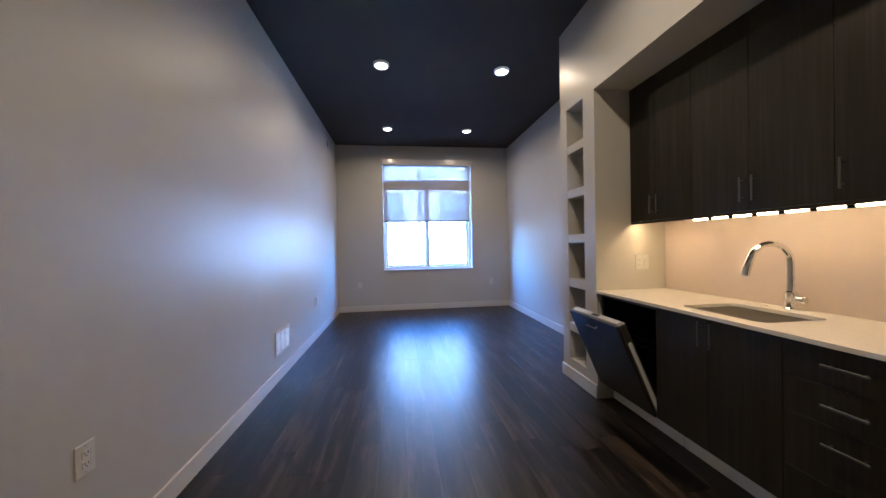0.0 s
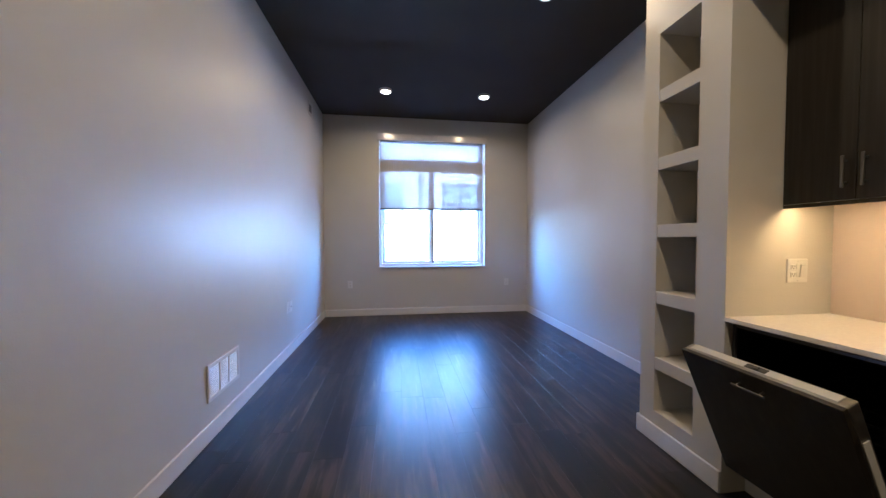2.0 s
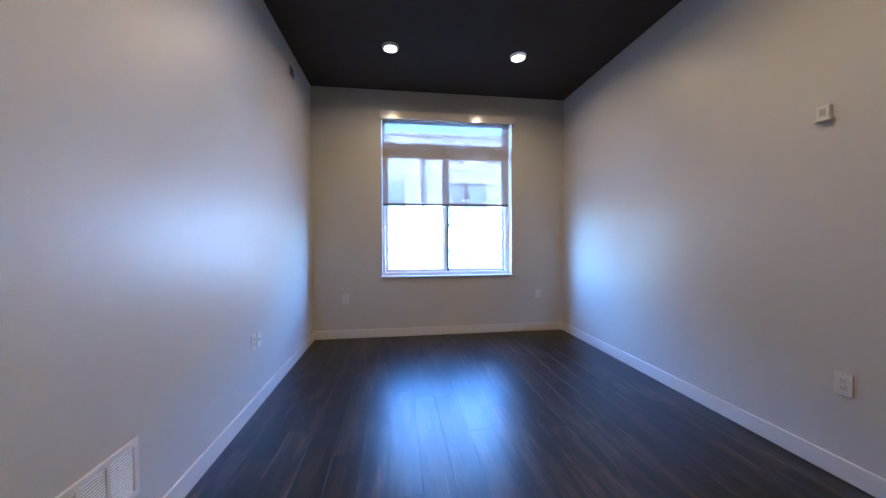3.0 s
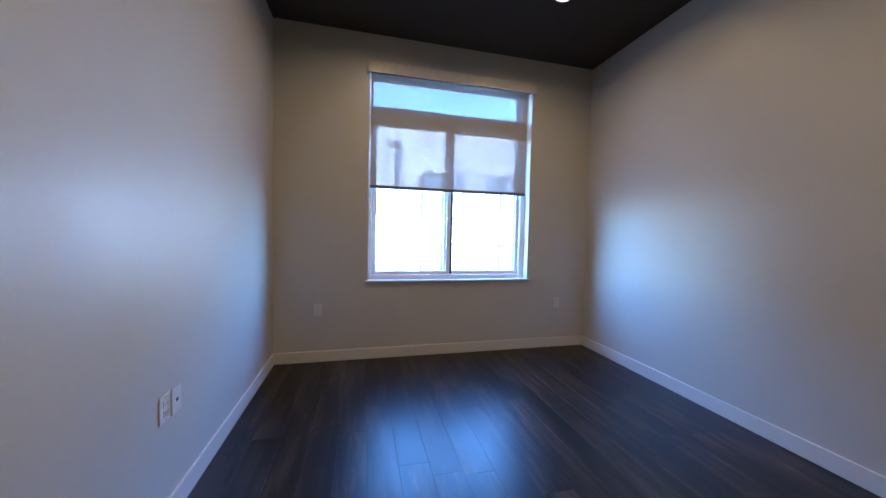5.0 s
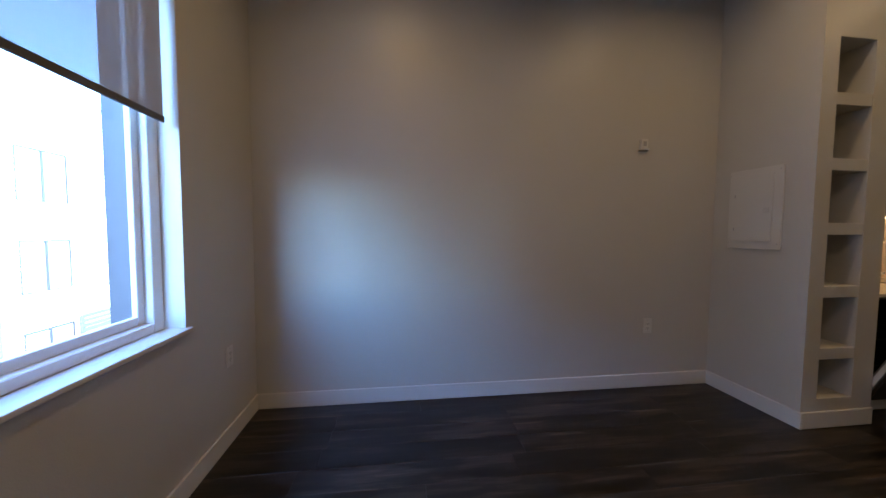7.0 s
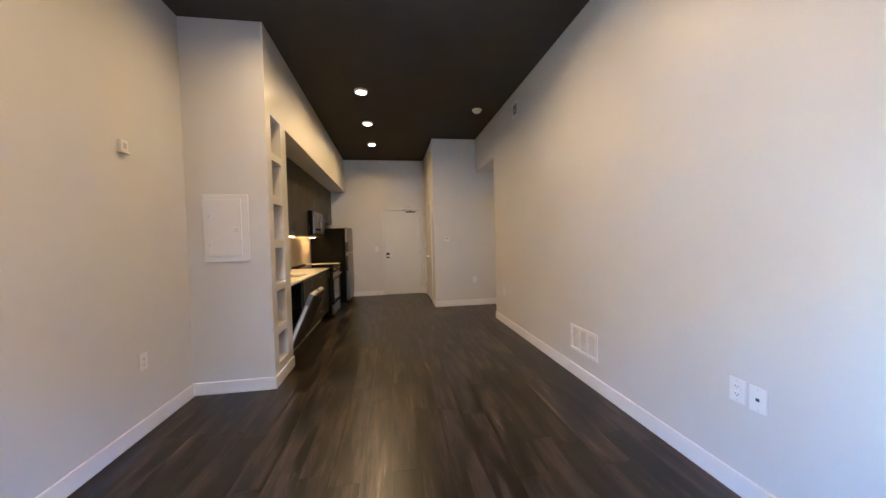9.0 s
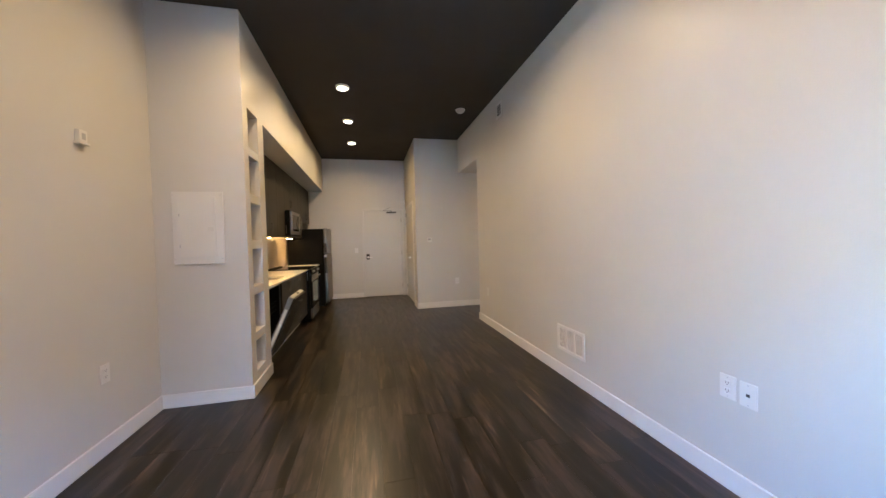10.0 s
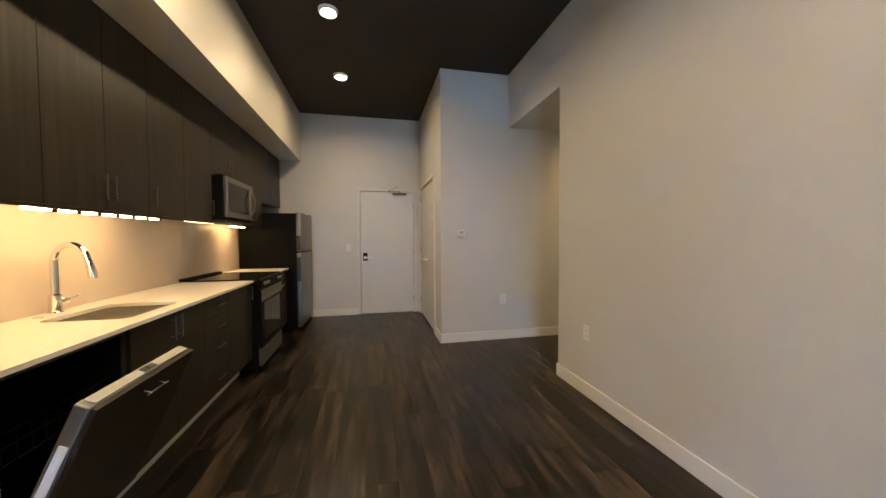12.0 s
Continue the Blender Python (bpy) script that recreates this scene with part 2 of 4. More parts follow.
def tube(points, r, seg=12):
    """A bent tube through points; r may be a list."""
    bm = bmesh.new()
    pts = [Vector(p) for p in points]
    rings = []
    up = Vector((0, 1, 0))
    for i, p in enumerate(pts):
        d = (pts[min(i + 1, len(pts) - 1)] - pts[max(i - 1, 0)]).normalized()
        a = d.cross(up)
        a = a.normalized() if a.length > 1e-4 else Vector((1, 0, 0))
        b2 = d.cross(a).normalized()
        rr = r[i] if isinstance(r, (list, tuple)) else r
        rings.append([bm.verts.new(p + rr * (math.cos(2 * math.pi * k / seg) * a + math.sin(2 * math.pi * k / seg) * b2)) for k in range(seg)])
    for a, c in zip(rings, rings[1:]):
        for k in range(seg):
            bm.faces.new((a[k], a[(k + 1) % seg], c[(k + 1) % seg], c[k]))
    bm.faces.new(rings[0])
    bm.faces.new(rings[-1][::-1])
    bmesh.ops.recalc_face_normals(bm, faces=bm.faces[:])
    return bm


def lathe(profile, centre, seg=32):
    """A turned shape round the upright axis; profile of (radius, height)."""
    bm = bmesh.new()
    rings = []
    for r, z in profile:
        if r < 1e-5:
            rings.append([bm.verts.new((0, 0, z))])
        else:
            rings.append([bm.verts.new((r * math.cos(2 * math.pi * k / seg), r * math.sin(2 * math.pi * k / seg), z)) for k in range(seg)])
    for a, c in zip(rings, rings[1:]):
        for k in range(seg):
            f = [a[k % len(a)], a[(k + 1) % len(a)], c[(k + 1) % len(c)], c[k % len(c)]]
            f = list(dict.fromkeys(f))
            if len(f) > 2:
                bm.faces.new(f)
    bmesh.ops.recalc_face_normals(bm, faces=bm.faces[:])
    bmesh.ops.translate(bm, verts=bm.verts[:], vec=centre)
    return bm


def joined(*bms):
    out = bmesh.new()
    for b in bms:
        tmp = bpy.data.meshes.new("tmp")
        b.to_mesh(tmp)
        b.free()
        out.from_mesh(tmp)
        bpy.data.meshes.remove(tmp)
    return out


def turned(bm, m):
    bmesh.ops.transform(bm, matrix=m, verts=bm.verts[:])
    return bm


def mesh_of(name, bm, material, smooth=False):
    me = bpy.data.meshes.new(name)
    bm.to_mesh(me)
    bm.free()
    me.materials.append(material)
    if smooth:
        for p in me.polygons:
            p.use_smooth = True
        me.set_sharp_from_angle(angle=radians(35))
    return me


def origin_of(ob):
    v = Vector(ob.location)
    while ob.parent:
        ob = ob.parent
        v += ob.location
    return v


def thing(name, at, label, category, group="", kind=""):
    e = new(name)
    e.empty_display_size = 0.05
    e.location = at
    return tagged(e, label, category, group, kind)


def part(name, bm, material, parent, label="", smooth=False):
    o = origin_of(parent)
    bmesh.ops.translate(bm, verts=bm.verts[:], vec=-o)
    ob = new(name, mesh_of(name, bm, material, smooth))
    ob.parent = parent
    return tagged(ob, label)


def single(name, bm, material, label, category, group="", kind="", smooth=False):
    ob = new(name, mesh_of(name, bm, material, smooth))
    return tagged(ob, label, category, group, kind)


def structure(name, bm, material, label, category="wall"):
    return single(name, bm, material, label, category, "", "structure")


# ---- shell ----
H = CEIL
floor = structure("floor", joined(box(-2.6, EAST + 0.1, -0.1, NORTH + 0.1, -0.12, -0.006)), M_SUBFLOOR, "dark brown wood-look plank flooring", "floor")
ceiling = structure("ceiling", box(-2.72, EAST + 0.12, -0.12, NORTH + 0.22, H, H + 0.12), M_CEIL, "charcoal painted smooth ceiling", "ceiling")
structure("wall_west", joined(box(-0.12, WEST, OPEN_Y, NORTH, 0, H), box(-0.12, WEST, HALL_Y, OPEN_Y, OPEN_Z, H)), M_WALL, "warm grey painted wall with a passage opening")
structure("wall_north", joined(box(-0.12, WX0, NORTH, NORTH + 0.26, 0, H), box(WX1, EAST + 0.12, NORTH, NORTH + 0.26, 0, H),
                               box(WX0, WX1, NORTH, NORTH + 0.26, 0, WZ0 - 0.02), box(WX0, WX1, NORTH, NORTH + 0.26, WZ1, H)), M_WALL, "warm grey painted wall round a tall window")
structure("wall_east", box(EAST, EAST + 0.12, COL1, NORTH, 0, H), M_WALL, "warm grey painted side wall")
NY0, NY1, NZ0, NZ1, NX = 4.805, 5.092, 0.2, 2.60, 3.14
column = structure("wall_column", joined(box(FACE, NX, NY1, COL1, 0, H), box(FACE, NX, COL0, NY0, 0, H), box(NX, EAST + 0.12, COL0, COL1, 0, H),
                                         box(FACE, NX, NY0, NY1, NZ1, H), box(FACE, NX, NY0, NY1, 0, NZ0)), M_WALL, "painted wall pier with a tall shelf niche")
for zt in (2.25, 1.825, 1.40, 0.975, 0.55):
    part("shelf", box(FACE + 0.002, NX, NY0, NY1, zt - 0.078, zt, 0.002), M_WALL, column)
structure("soffit", box(FACE, RECESS + 0.12, 0, COL0, SOFFIT, H), M_WALL, "painted soffit over the kitchen cabinets", "soffit")
structure("wall_kitchen", box(RECESS, RECESS + 0.12, 0, COL0, 0, SOFFIT), M_SPLASH, "beige painted wall behind the worktop")
DX0, DX1, DZ = 1.0, 1.915, 2.13
structure("wall_south", joined(box(0.768, DX0 - 0.05, -0.12, 0, 0, H), box(DX1 + 0.05, RECESS + 0.12, -0.12, 0, 0, H), box(DX0 - 0.05, DX1 + 0.05, -0.12, 0, DZ + 0.05, H)), M_WALL, "warm grey painted wall with the entry door")
CY0, CY1 = 0.13, 1.43
structure("wall_closet", joined(box(HALL_X - 0.12, HALL_X, 0, CY0, 0, H), box(HALL_X - 0.12, HALL_X, CY1, HALL_Y, 0, H), box(HALL_X - 0.12, HALL_X, CY0, CY1, DZ + 0.02, H)), M_WALL, "warm grey painted closet wall")
structure("wall_hall", box(-2.6, HALL_X - 0.12, HALL_Y - 0.12, HALL_Y, 0, H), M_WALL, "warm grey painted wall beside the passage")
structure("wall_passage", box(-2.6, -0.12, OPEN_Y, OPEN_Y + 0.12, 0, H), M_WALL, "warm grey painted passage wall")
structure("wall_passage_end", box(-2.72, -2.6, HALL_Y - 0.12, OPEN_Y + 0.12, 0, H), M_WALL, "warm grey painted passage end wall")
structure("ceiling_passage", box(-2.6, -0.12, HALL_Y, OPEN_Y, OPEN_Z, OPEN_Z + 0.1), M_WALL, "light painted low passage ceiling", "ceiling")

# unseen box, added so that no daylight leaks round the entry door leaf
structure("wall_light_stop", joined(box(0.6, 2.3, -0.5, -0.4, -0.1, H), box(0.6, 0.7, -0.4, -0.12, -0.1, H), box(2.2, 2.3, -0.4, -0.12, -0.1, H), box(0.7, 2.2, -0.4, -0.12, H, H + 0.1), box(0.7, 2.2, -0.4, -0.1, -0.12, -0.006)), M_WALL, "unseen box added behind the entry door to stop light leaks")
structure("wall_closet_back", joined(box(-2.72, 0.768, -0.12, 0, -0.1, H), box(-2.72, -2.6, 0, HALL_Y - 0.12, -0.1, H)), M_WALL, "plain painted wall behind the closet")

BH, BT = 0.116, 0.014


def baseboard(x0, x1, y0, y1):
    structure("baseboard", box(x0, x1, y0, y1, 0, BH, 0.005, 2), M_TRIM, "white painted flat baseboard", "baseboard")


baseboard(WEST, WEST + BT, OPEN_Y, NORTH - BT)
baseboard(WEST - 0.12, WEST + BT, OPEN_Y - BT, OPEN_Y)
baseboard(WEST, EAST, NORTH - BT, NORTH)
baseboard(EAST - BT, EAST, COL1 + BT, NORTH - BT)
baseboard(FACE - BT, EAST, COL1, COL1 + BT)
baseboard(FACE - BT, FACE, COL0, COL1)
baseboard(-2.6, HALL_X + BT, HALL_Y, HALL_Y + BT)
baseboard(HALL_X, HALL_X + BT, CY1 + 0.06, HALL_Y)
baseboard(DX1 + 0.05, 2.7, SOUTH, SOUTH + BT)


# ---- window and shade ----
window = thing("window_1", (1.83, 9.06, WZ0), "tall white vinyl sliding window with a transom", "window", "", "structure")
FY0, FY1 = 9.055, 9.125
TR0, TR1 = 2.54, 2.70
for b in (box(WX0, WX0 + 0.045, FY0, FY1, WZ0, WZ1, 0.004), box(WX1 - 0.07, WX1, FY0, FY1, WZ0, WZ1, 0.004),
          box(WX0 + 0.045, WX1 - 0.07, FY0, FY1, WZ0, WZ0 + 0.045, 0.004), box(WX0 + 0.045, WX1 - 0.07, FY0, FY1, WZ1 - 0.05, WZ1, 0.004),
          box(WX0 + 0.045, WX1 - 0.07, FY0, FY1, TR0, TR1, 0.006)):
    part("window_frame", b, M_VINYL, window)
SX0, SXM, SX1 = WX0 + 0.045, 1.80, WX1 - 0.07


def sash(x0, x1, y0, y1, z0, z1, w, label):
    s = part("sash", joined(box(x0, x0 + w, y0, y1, z0, z1, 0.003), box(x1 - w, x1, y0, y1, z0, z1, 0.003), box(x0 + w, x1 - w, y0, y1, z0, z0 + w, 0.003), box(x0 + w, x1 - w, y0, y1, z1 - w, z1, 0.003)), M_VINYL, window, label)
    ym = (y0 + y1) / 2
    p = part("pane", box(x0 + w - 0.006, x1 - w + 0.006, ym - 0.003, ym + 0.003, z0 + w - 0.006, z1 - w + 0.006), M_GLASS, s)
    p.visible_shadow = False
    return s


left_sash = sash(SX0 + 0.002, SXM + 0.035, 9.06, 9.085, WZ0 + 0.047, TR0 - 0.002, 0.042, "sliding sash")
fixed_sash = sash(SXM - 0.03, SX1 - 0.002, 9.092, 9.118, WZ0 + 0.047, TR0 - 0.002, 0.04, "fixed sash")
part("gasket", box(SXM + 0.036, SXM + 0.064, 9.072, 9.0905, WZ0 + 0.05, TR0 - 0.005, 0.002), M_RUBBER, window)
part("latch", joined(box(SXM - 0.004, SXM + 0.02, 9.045, 9.06, 1.47, 1.56, 0.006, 2), box(SXM + 0.0, SXM + 0.014, 9.03, 9.046, 1.5, 1.54, 0.004, 2)), M_WHITE, left_sash)
top_pane = part("pane", box(SX0, SX1, 9.085, 9.091, TR1, WZ1 - 0.05), M_GLASS, window)
top_pane.visible_shadow = False
part("window_sill", box(WX0 - 0.02, WX1 + 0.02, NORTH - 0.025, FY0, WZ0 - 0.02, WZ0 + 0.001, 0.004, 2), M_TRIM, window)
for x0, x1 in ((WX0, WX0 + 0.006), (WX1 - 0.006, WX1)):
    part("jamb", box(x0, x1, NORTH - 0.002, FY0, WZ0 + 0.001, WZ1 - 0.08), M_TRIM, window)

for b in (box(WX0, WX0 + 0.05, FY1 + 0.002, 9.235, WZ0, WZ1), box(WX1 - 0.072, WX1, FY1 + 0.002, 9.235, WZ0, WZ1),
          box(WX0 + 0.05, WX1 - 0.072, FY1 + 0.002, 9.235, WZ0 - 0.015, WZ0 + 0.03), box(WX0 + 0.05, WX1 - 0.072, FY1 + 0.002, 9.235, WZ1 - 0.05, WZ1)):
    part("outer_reveal", b, M_REVEAL, window, "dark blue-grey metal outer reveal")

shade = thing("roller_shade", (1.83, 9.0, 3.0), "half-lowered grey screen roller shade in the window", "roller shade")
part("fascia", box(WX0 - 0.015, WX1 + 0.015, NORTH - 0.05, NORTH - 0.042, 2.985, 3.095, 0.003, 2), M_FASCIA, shade, "glossy beige fascia")
for x0, x1 in ((WX0 - 0.02, WX0 - 0.015), (WX1 + 0.015, WX1 + 0.02)):
    part("bracket", box(x0, x1, NORTH - 0.05, NORTH, 2.985, 3.095), M_FASCIA, shade)
part("roller", rod((WX0 + 0.01, 9.0, 3.035), (WX1 - 0.01, 9.0, 3.035), 0.024, 20), M_CLOTH, shade, smooth=True)
part("cloth", box(WX0 + 0.02, WX1 - 0.045, 9.0, 9.0012, 1.845, 3.05), M_CLOTH, shade)
part("bottom_bar", box(WX0 + 0.018, WX1 - 0.043, 8.993, 9.008, 1.82, 1.852, 0.005, 2), M_BAR, shade, "dark hem bar")


# ---- recessed ceiling lights ----
def downlight(x, y, z=None, power=None):
    z = H if z is None else z
    t = thing("recessed_light", (x, y, z), "white recessed round downlight, lit, in the ceiling", "ceiling light", "recessed ceiling lights")
    part("trim_ring", lathe([(0.05, -0.012), (0.066, -0.03), (0.074, -0.033), (0.084, -0.022), (0.086, 0.0)], (x, y, z)), M_WHITE, t, smooth=True)
    part("lens", lathe([(0.0, -0.03), (0.05, -0.024), (0.056, -0.018), (0.0, -0.012)], (x, y, z)), M_BULB, t)
    d = bpy.data.lights.new("downlight", "AREA")
    d.shape, d.size, d.energy, d.color, d.spread = "DISK", 0.12, power or DOWNLIGHT_W, WARM, radians(163)
    ob = new("downlight", d)
    ob.matrix_world = pose(x, y, z - 0.036)
    return t


for x, y in ((1.063, 5.87), (2.468, 5.87), (1.063, 7.92), (2.468, 7.92), (2.09, 3.89), (2.09, 2.67), (2.09, 1.43)):
    downlight(x, y)
downlight(-1.7, 2.45, OPEN_Z, 0.2)


# ---- kitchen ----
CF = 2.88   # face of the cabinet fronts
GAP = 0.0014
KZ = 0.155   # foot of the cabinet fronts


def bar_handle(parent, p, q, off, r=0.005):
    """Bar pull from p to q, standing off the face by off along -x."""
    p, q = Vector(p), Vector(q)
    o = Vector((-off, 0, 0))
    d = (q - p) * 0.12
    w = 0.0055
    lo = Vector((min(p.x, q.x) - off - 0.004, min(p.y, q.y) - w, min(p.z, q.z) - w))
    hi = Vector((max(p.x, q.x) - off + 0.004, max(p.y, q.y) + w, max(p.z, q.z) + w))
    bar = box(lo.x, hi.x, lo.y, hi.y, lo.z, hi.z, 0.002)
    return part("handle", joined(bar, rod(p + d, p + d + o, 0.004, 8), rod(q - d, q - d + o, 0.004, 8)), M_PULL, parent, "brushed nickel bar handle")


def front(parent, name, y0, y1, z0, z1, x):
    return part(name, box(x, x + 0.019, y0 + GAP, y1 - GAP, z0 + GAP, z1 - GAP, 0.0012), M_CAB, parent)


def base_cabinet(y0, y1, fronts, label):
    t = thing("base_cabinet", (3.15, (y0 + y1) / 2, KZ), label, "cabinet", "kitchen base cabinets")
    part("body", box(CF + 0.02, RECESS, y0, y1, KZ, 0.894), M_CABIN, t)
    for kind, a, b, z0, z1 in fronts:
        f = front(t, "drawer" if kind == "drawer" else "door", a, b, z0, z1, CF)
        m = (a + b) / 2
        if kind == "drawer":
            bar_handle(f, (CF, m - 0.085, z1 - 0.075), (CF, m + 0.047, z1 - 0.075), 0.025)
        elif kind == "near":
            bar_handle(f, (CF, b - 0.035, z1 - 0.16), (CF, b - 0.035, z1 - 0.03), 0.025)
        else:
            bar_handle(f, (CF, a + 0.035, z1 - 0.16), (CF, a + 0.035, z1 - 0.03), 0.025)
    return t


DW0, DW1 = 4.022, 4.63
base_cabinet(3.29, DW0 - 0.004, [("near", 3.29, 3.65, KZ, 0.894), ("far", 3.65, DW0 - 0.004, KZ, 0.894)], "dark wood-grain sink base cabinet with two doors")
base_cabinet(2.89, 3.29, [("drawer", 2.89, 3.29, 0.735, 0.894), ("drawer", 2.89, 3.29, 0.58, 0.735), ("drawer", 2.89, 3.29, 0.34, 0.58), ("drawer", 2.89, 3.29, KZ, 0.34)], "dark wood-grain base cabinet with four drawers")
base_cabinet(2.37, 2.89, [("far", 2.37, 2.89, KZ, 0.894)], "dark wood-grain base cabinet beside the range")
base_cabinet(0.98, 1.595, [("far", 1.29, 1.595, KZ, 0.894), ("near", 0.98, 1.29, KZ, 0.894)], "dark wood-grain base cabinet beside the refrigerator")
single("toe_kick", box(3.0, 3.015, 3.935, COL0, 0, KZ, 0.001), M_TRIM, "light painted toe kick under the dishwasher", "toe kick", "toe kicks")
single("toe_kick", box(3.0, 3.015, 2.37, 3.93, 0, KZ, 0.001), M_TRIM, "light painted toe kick under the cabinets", "toe kick", "toe kicks")
single("toe_kick", box(3.0, 3.015, 0.98, 1.595, 0, KZ, 0.001), M_TRIM, "light painted toe kick under the cabinets", "toe kick", "toe kicks")

# worktop with a cut-out for the sink
SKX0, SKX1, SKY0, SKY1 = 2.955, 3.345, 3.42, 3.91


def rounded(x0, x1, y0, y1, r, n=7):
    out = []
    for cx, cy, a0 in ((x1 - r, y1 - r, 0), (x0 + r, y1 - r, 90), (x0 + r, y0 + r, 180), (x1 - r, y0 + r, 270)):
        for k in range(n):
            a = radians(a0 + 90 * k / (n - 1))
            out.append((cx + r * math.cos(a), cy + r * math.sin(a)))
    return out


def slab_with_hole(x0, x1, y0, y1, z0, z1, inner):
    bm = bmesh.new()
    n = len(inner) // 4
    corners = [(x1, y1), (x0, y1), (x0, y0), (x1, y0)]
    outer = []
    for c in range(4):
        (ax, ay), (bx, by) = corners[c], corners[(c + 1) % 4]
        for k in range(n):
            if k <= n // 2:
                (px, py), f = corners[c - 1], 0.5 * (1 - k / (n // 2))
                outer.append((ax + (px - ax) * f * 0.98, ay + (py - ay) * f * 0.98))
            else:
                f = 0.5 * (k - n // 2) / (n - 1 - n // 2)
                outer.append((ax + (bx - ax) * f * 0.98, ay + (by - ay) * f * 0.98))
    layers = []
    for z in (z1, z0):
        layers.append(([bm.verts.new((x, y, z)) for x, y in outer], [bm.verts.new((x, y, z)) for x, y in inner]))
    m = len(inner)
    for k in range(m):
        j = (k + 1) % m
        for o, i in layers:
            bm.faces.new((o[k], o[j], i[j], i[k]))
        for s in (0, 1):
            a, b = layers[0][s], layers[1][s]
            bm.faces.new((a[k], a[j], b[j], b[k]))
    bmesh.ops.recalc_face_normals(bm, faces=bm.faces[:])
    return bm


single("worktop", slab_with_hole(2.855, RECESS, 2.368, COL0, 0.894, 0.914, rounded(SKX0, SKX1, SKY0, SKY1, 0.05)), M_QUARTZ, "white quartz worktop with a sink cut-out", "worktop")
single("worktop", box(2.855, RECESS, 0.97, 1.592, 0.894, 0.914, 0.002), M_QUARTZ, "short white quartz worktop between range and refrigerator", "worktop")


def basin():
    bm = bmesh.new()
    rings = []
    for inset, z, r in ((-0.012, 0.894, 0.06), (0.0, 0.893, 0.05), (0.004, 0.74, 0.055), (0.02, 0.705, 0.06), (0.05, 0.695, 0.06)):
        rings.append([bm.verts.new((x, y, z)) for x, y in rounded(SKX0 + inset, SKX1 - inset, SKY0 + inset, SKY1 - inset, r)])
    for a, b in zip(rings, rings[1:]):
        for k in range(len(a)):
            j = (k + 1) % len(a)
            bm.faces.new((a[k], b[k], b[j], a[j]))
    bm.faces.new(rings[-1])
    bmesh.ops.solidify(bm, geom=bm.faces[:], thickness=0.0015)
    return bm


sink = thing("sink", (3.15, 3.66, 0.69), "undermount stainless steel sink in the worktop", "sink")
part("basin", basin(), M_SINK, sink, smooth=True)
part("drain", lathe([(0.0, 0.697), (0.03, 0.697), (0.042, 0.7), (0.045, 0.698), (0.045, 0.694)], (3.16, 3.665, 0)), M_CHROME, sink, smooth=True)

FX, FYY = 3.44, 3.665
faucet = thing("faucet", (FX, FYY, 0.914), "chrome gooseneck pull-down kitchen faucet", "faucet")
part("base", lathe([(0.0, 0.0), (0.033, 0.0), (0.033, 0.006), (0.0275, 0.012), (0.0275, 0.1), (0.02, 0.107), (0.0, 0.107)], (FX, FYY, 0.914)), M_CHROME, faucet, smooth=True)
SPOUT = Vector((-0.961, 0.276, 0))


def out(d, z):
    return Vector((FX, FYY, z)) + SPOUT * d


AR = 0.102
neck = [out(0, 1.0), out(0, 1.19)] + [out(AR - AR * math.cos(radians(a)), 1.19 + AR * math.sin(radians(a))) for a in range(12, 169, 12)]
part("neck", tube(neck, 0.0172, 16), M_CHROME, faucet, smooth=True)
tip, tz = AR - AR * math.cos(radians(168)), neck[-1].z
part("spray_head", tube([out(tip, tz), out(tip + 0.012, tz - 0.03), out(tip + 0.026, tz - 0.075), out(tip + 0.03, tz - 0.102)], [0.0175, 0.0185, 0.0208, 0.0195], 16), M_CHROME, faucet, smooth=True)
lever_hub = part("lever_hub", rod((FX, FYY - 0.018, 0.975), (FX, FYY - 0.074, 0.975), 0.019, 20, bev=0.004), M_CHROME, faucet, smooth=True)
part("lever", turned(box(-0.007, 0.007, -0.045, 0.0, -0.0035, 0.0035, 0.003, 2), pose(FX - 0.012, FYY - 0.064, 0.985, -18, 0, -40)), M_CHROME, lever_hub, smooth=True)
single("hole_cover", lathe([(0.0, 0.005), (0.016, 0.005), (0.021, 0.002), (0.021, 0.0), (0.0, 0.0)], (3.42, 3.79, 0.914)), M_CHROME, "small round chrome hole cover on the worktop", "hole cover", smooth=True)


# dishwasher, its door leaning open
dw = thing("dishwasher", (3.15, 4.31, KZ), "panel-front dishwasher, its door tilted open", "dishwasher")
TX0, TX1 = CF + 0.03, RECESS - 0.01
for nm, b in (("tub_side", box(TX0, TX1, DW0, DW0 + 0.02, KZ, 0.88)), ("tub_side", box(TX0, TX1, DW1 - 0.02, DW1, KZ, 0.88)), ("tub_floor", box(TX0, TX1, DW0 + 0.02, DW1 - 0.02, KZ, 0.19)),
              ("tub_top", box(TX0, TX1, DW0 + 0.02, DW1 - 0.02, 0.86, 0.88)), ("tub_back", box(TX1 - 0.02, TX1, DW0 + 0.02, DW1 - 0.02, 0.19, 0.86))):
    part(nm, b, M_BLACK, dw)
part("gasket", joined(box(CF + 0.02, CF + 0.03, DW0, DW0 + 0.014, KZ, 0.88), box(CF + 0.02, CF + 0.03, DW1 - 0.014, DW1, KZ, 0.88), box(CF + 0.02, CF + 0.03, DW0 + 0.014, DW1 - 0.014, 0.866, 0.88)), M_RUBBER, dw)


